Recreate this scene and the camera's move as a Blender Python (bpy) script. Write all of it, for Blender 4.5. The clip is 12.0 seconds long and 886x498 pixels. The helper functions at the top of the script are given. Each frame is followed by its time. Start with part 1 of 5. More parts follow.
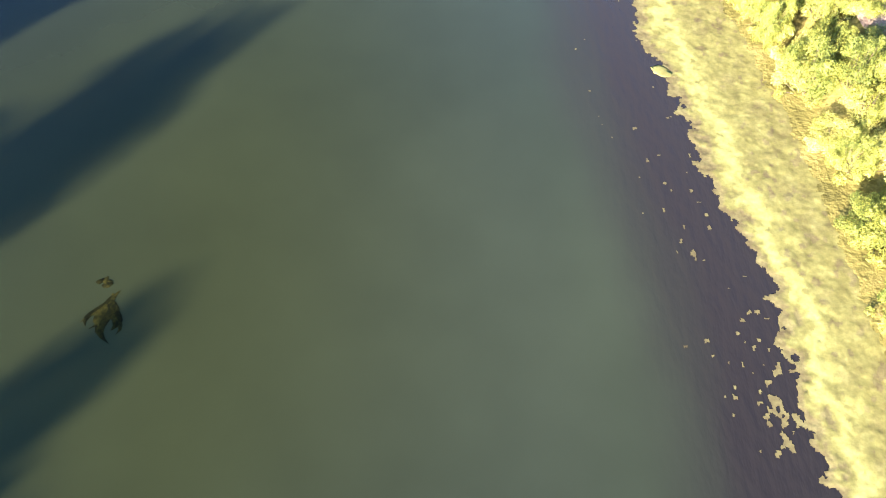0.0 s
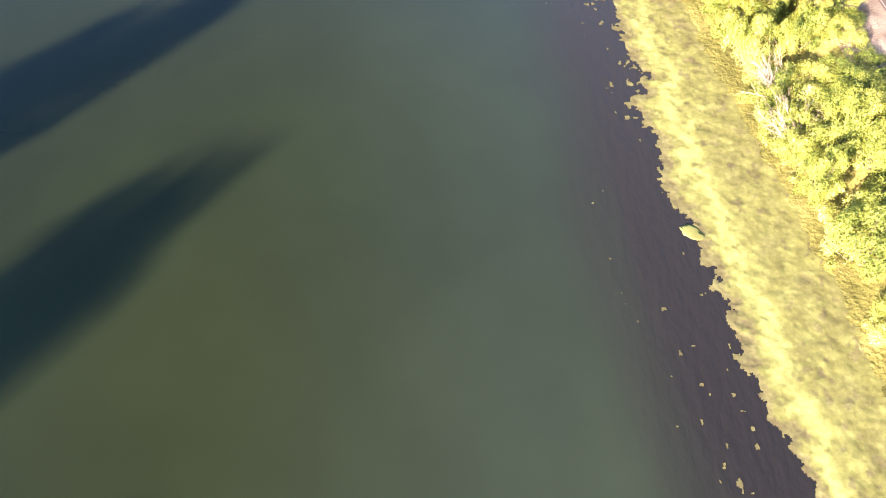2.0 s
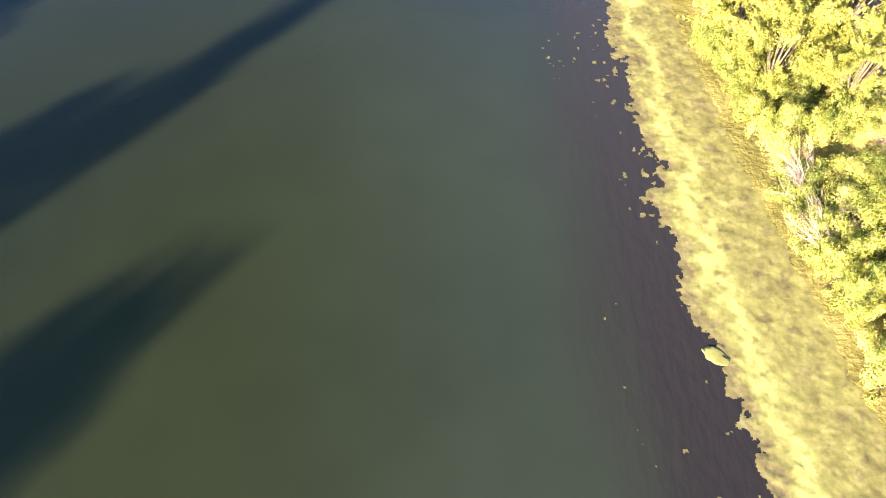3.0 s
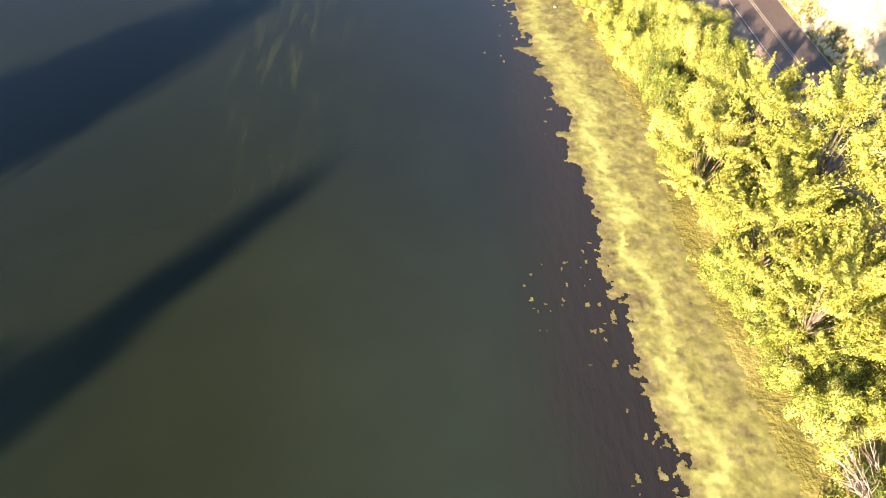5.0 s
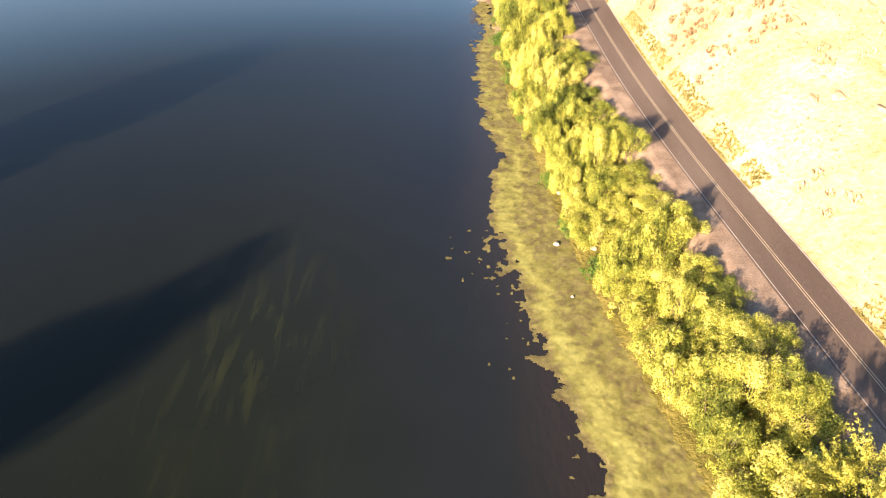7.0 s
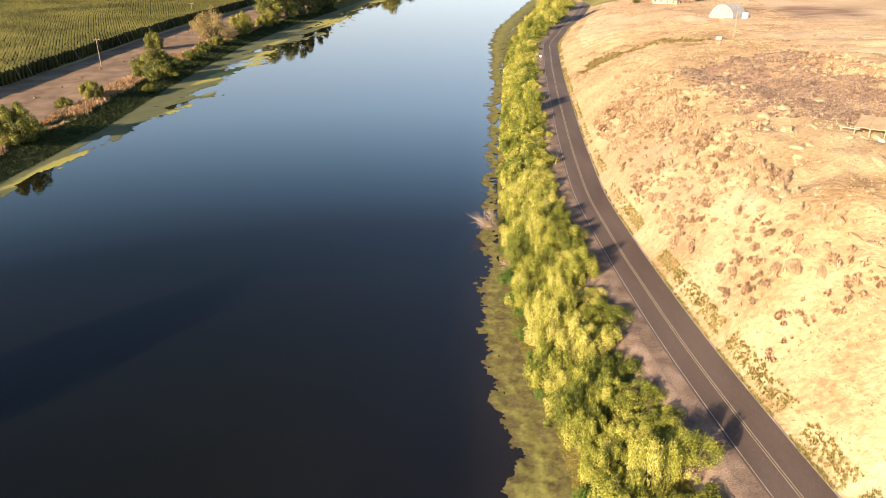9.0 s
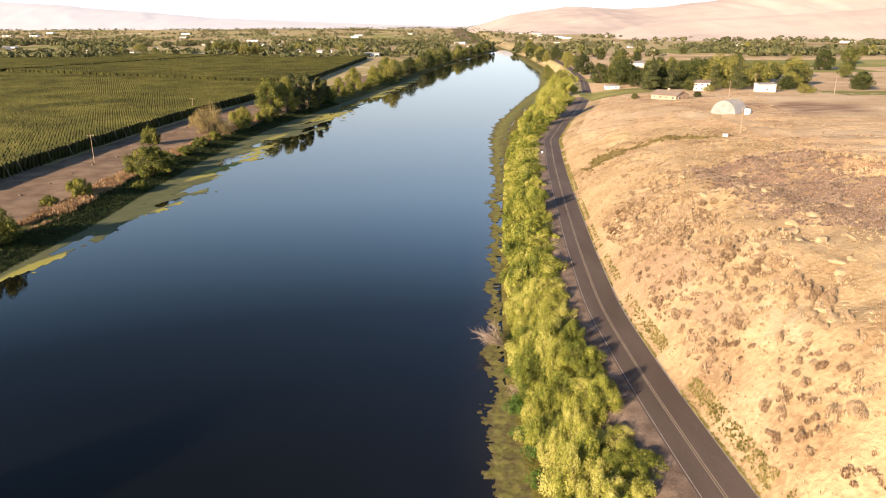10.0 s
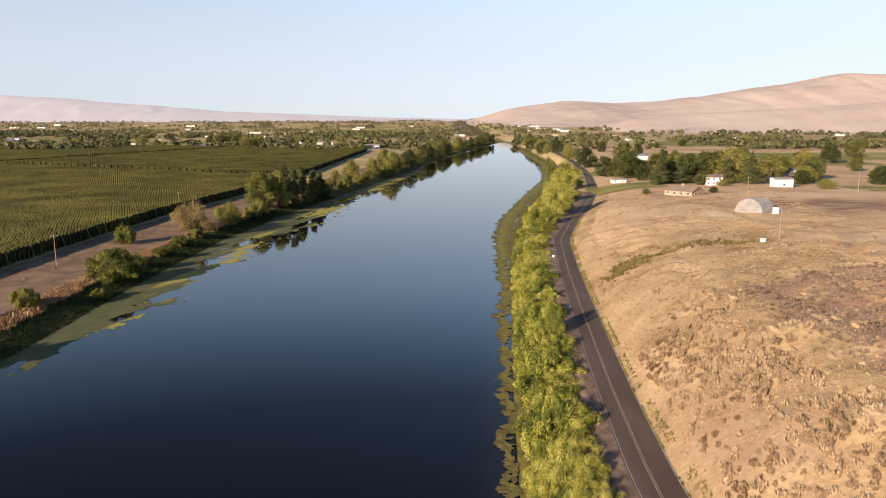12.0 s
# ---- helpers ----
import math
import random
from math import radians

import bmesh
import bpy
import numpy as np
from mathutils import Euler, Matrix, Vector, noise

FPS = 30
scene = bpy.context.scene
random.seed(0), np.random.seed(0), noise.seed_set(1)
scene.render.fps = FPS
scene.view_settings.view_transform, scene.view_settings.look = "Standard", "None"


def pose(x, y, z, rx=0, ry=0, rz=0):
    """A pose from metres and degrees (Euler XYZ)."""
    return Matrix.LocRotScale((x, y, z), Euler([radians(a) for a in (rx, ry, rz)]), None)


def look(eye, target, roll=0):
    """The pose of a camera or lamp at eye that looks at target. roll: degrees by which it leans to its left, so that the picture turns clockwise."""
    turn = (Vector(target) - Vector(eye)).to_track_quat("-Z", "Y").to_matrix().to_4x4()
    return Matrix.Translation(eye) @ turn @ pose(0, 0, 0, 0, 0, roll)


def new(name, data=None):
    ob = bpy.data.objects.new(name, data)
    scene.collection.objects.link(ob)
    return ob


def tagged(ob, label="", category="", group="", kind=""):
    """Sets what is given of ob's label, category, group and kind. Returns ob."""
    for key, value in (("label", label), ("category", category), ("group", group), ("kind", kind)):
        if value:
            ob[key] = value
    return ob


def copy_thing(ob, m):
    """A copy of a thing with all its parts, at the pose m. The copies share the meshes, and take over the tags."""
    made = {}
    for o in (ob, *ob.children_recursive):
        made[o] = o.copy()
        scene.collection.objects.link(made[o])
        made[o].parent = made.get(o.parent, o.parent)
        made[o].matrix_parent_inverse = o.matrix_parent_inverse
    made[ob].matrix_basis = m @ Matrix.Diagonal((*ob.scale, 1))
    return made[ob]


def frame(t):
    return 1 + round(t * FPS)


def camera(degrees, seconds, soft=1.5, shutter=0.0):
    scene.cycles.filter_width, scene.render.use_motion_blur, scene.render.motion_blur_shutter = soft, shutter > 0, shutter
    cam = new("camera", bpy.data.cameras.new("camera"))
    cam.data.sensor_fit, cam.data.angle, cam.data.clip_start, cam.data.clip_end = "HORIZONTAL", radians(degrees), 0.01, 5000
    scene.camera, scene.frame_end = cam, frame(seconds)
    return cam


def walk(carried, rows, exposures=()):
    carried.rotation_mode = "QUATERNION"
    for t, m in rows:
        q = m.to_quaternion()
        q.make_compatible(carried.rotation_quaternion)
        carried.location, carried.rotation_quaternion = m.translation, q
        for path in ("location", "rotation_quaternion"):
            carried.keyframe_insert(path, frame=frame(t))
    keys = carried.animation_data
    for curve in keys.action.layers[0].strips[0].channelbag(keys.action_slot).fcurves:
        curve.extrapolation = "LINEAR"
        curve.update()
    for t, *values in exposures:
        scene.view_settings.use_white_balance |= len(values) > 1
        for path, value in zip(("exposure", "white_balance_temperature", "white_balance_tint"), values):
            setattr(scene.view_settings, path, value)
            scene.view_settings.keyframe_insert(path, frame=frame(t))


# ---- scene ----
cam = camera(64.2, 12.0, soft=1.0)
PATH = [
    (0, (0.81, -0.20, 57.14), (-1.29, 53.06, -27.47), -0.4),
    (0.5, (0.75, 3.77, 57.37), (-1.65, 57.52, -26.92), -0.6),
    (1, (0.63, 8.56, 57.29), (-1.72, 62.95, -26.59), -0.7),
    (1.5, (0.53, 13.96, 57.22), (-1.77, 68.77, -26.39), -0.7),
    (2, (0.47, 19.76, 57.21), (-1.83, 75.00, -26.12), -0.6),
    (2.5, (0.49, 25.85, 57.22), (-1.86, 81.27, -25.98), -0.5),
    (3, (0.62, 32.23, 57.21), (-2.08, 88.14, -25.65), -0.5),
    (5, (1.41, 58.91, 57.06), (1.56, 122.05, -20.49), -0.2),
    (5.5, (1.51, 65.82, 57.05), (1.86, 132.37, -17.59), -0.1),
    (6, (1.53, 72.92, 57.07), (2.18, 143.48, -13.79), 0.0),
    (6.5, (1.57, 80.09, 57.09), (2.37, 154.64, -9.56), 0.1),
    (7, (1.74, 87.32, 57.07), (2.54, 165.77, -4.93), 0.2),
    (9, (2.76, 116.91, 56.93), (3.01, 207.89, 15.42), -0.1),
    (9.5, (2.79, 123.69, 56.98), (3.09, 217.03, 21.09), -0.1),
    (10, (2.75, 130.48, 57.13), (3.10, 225.83, 26.98), -0.1),
    (10.5, (2.72, 137.13, 57.26), (3.12, 234.16, 33.06), 0),
    (11, (2.81, 143.85, 57.27), (3.21, 241.95, 37.87), 0),
    (11.5, (2.94, 151.83, 57.12), (3.34, 250.15, 38.87), 0),
    (12, (2.89, 162.30, 57.22), (3.29, 260.64, 39.07), 0),
]
EXPOSURES = [(0, 3.36, 5500, 17), (3, 3.25, 5850, 17), (5, 2.98, 6300, 15), (7, 2.62, 6950, 18), (9, 1.78, 6750, 17), (10.5, 1.31, 6500, 18), (11, 1.12, 6450, 19), (12, 0.93, 6450, 20)]
walk(cam, [(t, look(eye, target, roll)) for t, eye, target, roll in PATH], EXPOSURES)

# ---- light: low evening sun behind the camera's left shoulder, clear sky ----
SUN_AZ, SUN_EL = 40.0, 16.0          # shadows fall towards this bearing (from +y to +x)
world = bpy.data.worlds.new("sky")
scene.world = world
world.use_nodes = True
wn = world.node_tree
sky = wn.nodes.new("ShaderNodeTexSky")
sky.sky_type = "NISHITA"
sky.sun_disc = False
sky.sun_elevation = radians(SUN_EL)
sky.sun_rotation = radians(SUN_AZ + 180)
sky.air_density, sky.dust_density, sky.ozone_density = 1.0, 0.2, 2.2
wn.nodes["Background"].inputs["Strength"].default_value = 0.060
# summer haze: whitens the sky towards the horizon, alike all round
sky_dir, sky_up = wn.nodes.new("ShaderNodeTexCoord"), wn.nodes.new("ShaderNodeSeparateXYZ")
haze, veil = wn.nodes.new("ShaderNodeValToRGB"), wn.nodes.new("ShaderNodeMixRGB")
wn.links.new(sky_dir.outputs["Generated"], sky_up.inputs[0])
wn.links.new(sky_up.outputs["Z"], haze.inputs[0])
haze.color_ramp.elements.new(0.3)
haze.color_ramp.elements.new(0.6)
for e, (pos, amount) in zip(haze.color_ramp.elements, ((0.0, 0.85), (0.23, 0.82), (0.38, 0.04), (0.85, 0.0))):
    e.position, e.color = pos, (amount, amount, amount, 1)
blue_up, air_tint = wn.nodes.new("ShaderNodeMapRange"), wn.nodes.new("ShaderNodeMixRGB")
blue_up.inputs["From Min"].default_value, blue_up.inputs["From Max"].default_value = 0.12, 0.34
air_tint.inputs[1].default_value, air_tint.inputs[2].default_value = (5.9, 7.0, 7.5, 1), (4.0, 7.9, 11.8, 1)
wn.links.new(sky_up.outputs["Z"], blue_up.inputs["Value"])
wn.links.new(blue_up.outputs[0], air_tint.inputs[0])
wn.links.new(air_tint.outputs[0], veil.inputs[2])
wn.links.new(haze.outputs[0], veil.inputs[0])
wn.links.new(sky.outputs[0], veil.inputs[1])
zenith, deep = wn.nodes.new("ShaderNodeMapRange"), wn.nodes.new("ShaderNodeMixRGB")
zenith.inputs["From Min"].default_value, zenith.inputs["From Max"].default_value = 0.55, 0.9
zenith.inputs["To Min"].default_value, zenith.inputs["To Max"].default_value = 0.0, 0.4
wn.links.new(sky_up.outputs["Z"], zenith.inputs["Value"])
wn.links.new(zenith.outputs[0], deep.inputs[0])
wn.links.new(veil.outputs[0], deep.inputs[1])
deep.inputs[2].default_value = (0.0, 0.0, 0.0, 1)
# clear sky is darkest at right angles to the sun, most of all high up
to_sun = (-math.sin(radians(SUN_AZ)) * math.cos(radians(SUN_EL)), -math.cos(radians(SUN_AZ)) * math.cos(radians(SUN_EL)), math.sin(radians(SUN_EL)))
from_sun, squared, swing, lobe, scatter_sky = (wn.nodes.new(k) for k in ("ShaderNodeVectorMath", "ShaderNodeMath", "ShaderNodeMapRange", "ShaderNodeMath", "ShaderNodeVectorMath"))
from_sun.operation, squared.operation, lobe.operation, scatter_sky.operation = "DOT_PRODUCT", "POWER", "MULTIPLY_ADD", "SCALE"
from_sun.inputs[1].default_value = to_sun
squared.inputs[1].default_value = 2.0
swing.inputs["From Min"].default_value, swing.inputs["From Max"].default_value = 0.08, 0.34
swing.inputs["To Min"].default_value, swing.inputs["To Max"].default_value = 0.24, 0.85
centred = wn.nodes.new("ShaderNodeMath")
centred.operation = "SUBTRACT"
centred.inputs[1].default_value = 0.5
lobe.inputs[2].default_value = 1.1
wn.links.new(sky_dir.outputs["Generated"], from_sun.inputs[0])
wn.links.new(from_sun.outputs["Value"], squared.inputs[0])
wn.links.new(squared.outputs[0], centred.inputs[0])
wn.links.new(sky_up.outputs["Z"], swing.inputs["Value"])
wn.links.new(centred.outputs[0], lobe.inputs[0])
wn.links.new(swing.outputs[0], lobe.inputs[1])
wn.links.new(deep.outputs[0], scatter_sky.inputs[0])
wn.links.new(lobe.outputs[0], scatter_sky.inputs["Scale"])
wn.links.new(scatter_sky.outputs[0], wn.nodes["Background"].inputs["Color"])
sun = new("sun", bpy.data.lights.new("sun", "SUN"))
sun.data.energy, sun.data.angle, sun.data.color = 5.0, radians(0.8), (1.0, 0.78, 0.53)
sun.matrix_world = look((-math.sin(radians(SUN_AZ)) * 300, -math.cos(radians(SUN_AZ)) * 300, 300 * math.tan(radians(SUN_EL))), (0, 0, 0))

# ---- plan: curves along the river (y, x) in units of S metres ----
S = 1.5
SHORE = [(-90, 26), (9, 20.6), (20, 19.6), (29, 18.3), (34, 16.9), (42, 15.1), (55, 13.4), (66, 12.6), (74, 11.4), (83, 10.4), (93, 9.2), (101, 7.8), (111, 5.9), (119, 7.4), (127, 6.8), (148, 6.3), (161, 7.3), (185, 9.2), (228, 12.2), (284, 16.4), (330, 19.2), (348, 20.4), (375, 24.5), (404, 30.2), (461, 43.4), (551, 65), (700, 85), (1005, 98), (1250, 100)]
BANK = [(-90, 31), (22, 25.8), (33, 25), (46, 22.6), (57, 20.2), (69, 18), (78, 18.3), (87, 17.7), (94, 15.3), (100, 14.3), (110, 12.9), (124, 11.7), (134, 10), (146, 9.5), (160, 10.2), (177, 11.1), (196, 12.6), (228, 15.8), (284, 20.9), (330, 26.6), (393, 37.8), (452, 51.8), (551, 75), (700, 98), (1005, 110), (1250, 112)]
ROAD = [(-90, 46), (0, 41), (60, 33.5), (84, 29.5), (92, 28.2), (104, 26.4), (113, 25), (123, 23.8), (132, 22.9), (150, 21.9), (167, 21.5), (180, 22.4), (193, 23.4), (207, 24.7), (231, 27), (262, 30.3), (299, 34.9), (340, 45.7), (371, 56), (433, 72.5), (532, 90), (677, 106), (821, 116), (1063, 128), (1300, 140)]
ROAD_Z = [(-90, 3.6), (84, 3.9), (130, 4.6), (170, 5.1), (215, 5.4), (300, 5.4), (450, 5.8), (1300, 5.6)]
LBANK = [(-90, -72), (190, -70), (223, -68), (265, -69), (333, -67.5), (393, -60), (479, -45), (596, -25), (810, 5), (1137, 70), (1250, 96)]
HILL_H = [(-90, 9), (100, 8), (113, 8.5), (126, 12), (138, 14), (170, 13.4), (215, 11.5), (245, 10), (295, 8.4), (350, 7.4), (452, 2.8), (600, 0.3), (1300, 0)]


def curve_at(table, y):
    """Smooth value of a (y, x) table at y metres, in metres."""
    ys = np.array([a for a, b in table]) * S
    xs = np.array([b for a, b in table]) * S
    y = np.asarray(y, float)
    return sum(np.interp(y + o * S, ys, xs) for o in (-5, -2.5, 0, 2.5, 5)) / 5


def hash2(ix, iy, k):
    v = np.sin(ix * 127.1 + iy * 311.7 + k * 74.7) * 43758.5453
    return v - np.floor(v)


def vnoise(x, y, k=0):
    """Value noise, 0 to 1, on arrays."""
    x, y = np.asarray(x, float), np.asarray(y, float)
    ix, iy = np.floor(x), np.floor(y)
    fx, fy = x - ix, y - iy
    fx, fy = fx * fx * (3 - 2 * fx), fy * fy * (3 - 2 * fy)
    a = hash2(ix, iy, k) * (1 - fx) + hash2(ix + 1, iy, k) * fx
    b = hash2(ix, iy + 1, k) * (1 - fx) + hash2(ix + 1, iy + 1, k) * fx
    return a * (1 - fy) + b * fy


def fbm(x, y, k=0, octaves=4):
    total, amp, norm = 0, 0.5, 0
    for o in range(octaves):
        total = total + amp * vnoise(x * 2 ** o, y * 2 ** o, k + o)
        norm += amp
        amp *= 0.5
    return total / norm


def smooth01(v):
    v = np.clip(v, 0, 1)
    return v * v * (3 - 2 * v)


def ground_z(x, y):
    """Height of the bare ground, metres."""
    x, y = np.asarray(x, float), np.asarray(y, float)
    lb, sh, bk, rd = (curve_at(t, y) for t in (LBANK, SHORE, BANK, ROAD))
    rz = curve_at(ROAD_Z, y)
    hh = curve_at(HILL_H, y)
    left = -1.2 + 3.6 * smooth01((lb + 8.5 - x) / 22) + 0.6 * (fbm(x / 9, y / 9, 3) - 0.5) * smooth01((lb - x) / 5)
    river = np.full_like(x, -1.2)
    mat = -0.5 + 0.75 * np.clip((x - sh) / np.maximum(bk - sh, 0.5), 0, 1)
    slope = 0.25 + (rz - 0.25) * smooth01((x - bk - 2.2) / np.maximum(rd - 7.4 - bk, 1.0))
    d = np.maximum(x - rd - 4.2, 0)
    length = 12.5 + 9 * smooth01((y - 270) / 120)
    rough = (fbm(x / 16, y / 16, 7) - 0.5) * 3.4 + (fbm(x / 4.5, y / 4.5, 9) - 0.5) * 2.0
    near = np.exp(-((y - 240) / 260.0) ** 2)
    hill = rz + hh * (1 - np.exp(-d / length)) + rough * smooth01(d / 14) * (0.15 + 0.85 * near)
    q = d * 0.42 + 3.6 * fbm(x / 13, y / 11, 15, 3)
    ledge = np.floor(q) + smooth01((q - np.floor(q) - 0.7) / 0.28) - q + 0.5
    hill = hill + 0.32 * ledge * smooth01((d - 11) / 6) * (1 - smooth01((d - 34) / 8)) * np.exp(-((y - 232) / 62.0) ** 4)
    crest = x - (60 + (300 - y) * 0.13)
    hill = hill - 2.6 * smooth01(crest / 16) * (1 - smooth01((crest - 9 - (305 - y) * 0.2) / 22)) * smooth01((325 - y) / 35)
    far = smooth01((d - 150) / 500)
    hill = hill * (1 - far) + 10.0 * far
    z = np.where(x < lb + 2, left, np.where(x < sh, river, np.where(x < bk, mat, np.where(x < rd - 5.2, slope, np.where(x < rd + 4.2, rz, hill)))))
    return z + 47 * smooth01((y - 1900) / 3300) * smooth01((np.abs(x) + y - 1500) / 1500)


# ---- materials ----
def material(name, cols, scale=1.0, scale2=8.0, rough=0.85, bump=0.3, bump_scale=None, metal=0.0, spec=0.3, per_object=0.0, per_island=0.0, translucent=0.0, stretch=(1, 1, 1), coords="object"):
    """A surface of two to four colours: broad patches, fine grain and relief at real-world size."""
    m = bpy.data.materials.new(name)
    m.use_nodes = True
    nt = m.node_tree
    N, L = nt.nodes.new, nt.links.new
    p = nt.nodes["Principled BSDF"]
    tc = N("ShaderNodeTexCoord")
    mp = N("ShaderNodeMapping")
    mp.inputs["Scale"].default_value = stretch
    if coords == "world":
        g = N("ShaderNodeNewGeometry")
        L(g.outputs["Position"], mp.inputs[0])
    else:
        L(tc.outputs["Object"], mp.inputs[0])
    big, fine = N("ShaderNodeTexNoise"), N("ShaderNodeTexNoise")
    big.inputs["Scale"].default_value, big.inputs["Detail"].default_value = scale, 5
    fine.inputs["Scale"].default_value, fine.inputs["Detail"].default_value = scale2, 4
    for n in (big, fine):
        L(mp.outputs[0], n.inputs["Vector"])
    add = N("ShaderNodeMath")
    add.operation = "MULTIPLY_ADD"
    L(fine.outputs[0], add.inputs[0])
    add.inputs[1].default_value = 0.55
    sub = N("ShaderNodeMath")
    sub.operation = "SUBTRACT"
    L(big.outputs[0], sub.inputs[0])
    sub.inputs[1].default_value = 0.275
    L(sub.outputs[0], add.inputs[2])
    fac = add.outputs[0]
    for amount, kind in ((per_object, "object"), (per_island, "island")):
        if amount:
            src = N("ShaderNodeObjectInfo").outputs["Random"] if kind == "object" else N("ShaderNodeNewGeometry").outputs["Random Per Island"]
            a = N("ShaderNodeMath")
            a.operation = "MULTIPLY_ADD"
            L(src, a.inputs[0])
            a.inputs[1].default_value = amount
            b = N("ShaderNodeMath")
            b.operation = "SUBTRACT"
            L(fac, b.inputs[0])
            b.inputs[1].default_value = amount / 2
            L(b.outputs[0], a.inputs[2])
            fac = a.outputs[0]
    ramp = N("ShaderNodeValToRGB")
    el = ramp.color_ramp.elements
    while len(el) < len(cols):
        el.new(0.5)
    for i, c in enumerate(cols):
        el[i].position = 0.28 + 0.44 * i / max(len(cols) - 1, 1)
        el[i].color = (*c, 1)
    L(fac, ramp.inputs[0])
    L(ramp.outputs[0], p.inputs["Base Color"])
    p.inputs["Roughness"].default_value = rough
    p.inputs["Metallic"].default_value = metal
    p.inputs["Specular IOR Level"].default_value = spec
    if bump:
        bn = N("ShaderNodeBump")
        bn.inputs["Strength"].default_value = bump
        bn.inputs["Distance"].default_value = 0.3 / (bump_scale or scale2) * 2
        src = fine
        if bump_scale:
            src = N("ShaderNodeTexNoise")
            src.inputs["Scale"].default_value, src.inputs["Detail"].default_value = bump_scale, 4
            L(mp.outputs[0], src.inputs["Vector"])
        L(src.outputs[0], bn.inputs["Height"])
        L(bn.outputs[0], p.inputs["Normal"])
    if translucent:
        tr = N("ShaderNodeBsdfTranslucent")
        L(ramp.outputs[0], tr.inputs["Color"])
        mix = N("ShaderNodeMixShader")
        mix.inputs[0].default_value = translucent
        L(p.outputs[0], mix.inputs[1])
        L(tr.outputs[0], mix.inputs[2])
        L(mix.outputs[0], nt.nodes["Material Output"].inputs["Surface"])
    return m


def attribute_ramp(m, attr, stops, weight):
    """Tints a material's colour by a surface attribute (what grows there), before its own grain."""
    nt = m.node_tree
    p = nt.nodes["Principled BSDF"]
    link = p.inputs["Base Color"].links[0]
    src = link.from_socket
    at = nt.nodes.new("ShaderNodeAttribute")
    at.attribute_name = attr
    rp = nt.nodes.new("ShaderNodeValToRGB")
    el = rp.color_ramp.elements
    while len(el) < len(stops):
        el.new(0.5)
    for i, (pos, c) in enumerate(stops):
        el[i].position, el[i].color = pos, (*c, 1)
    nt.links.new(at.outputs["Fac"], rp.inputs[0])
    mx = nt.nodes.new("ShaderNodeMixRGB")
    mx.blend_type = "MIX"
    mx.inputs[0].default_value = weight
    nt.links.new(src, mx.inputs[1])
    nt.links.new(rp.outputs[0], mx.inputs[2])
    nt.links.new(mx.outputs[0], p.inputs["Base Color"])
    return m


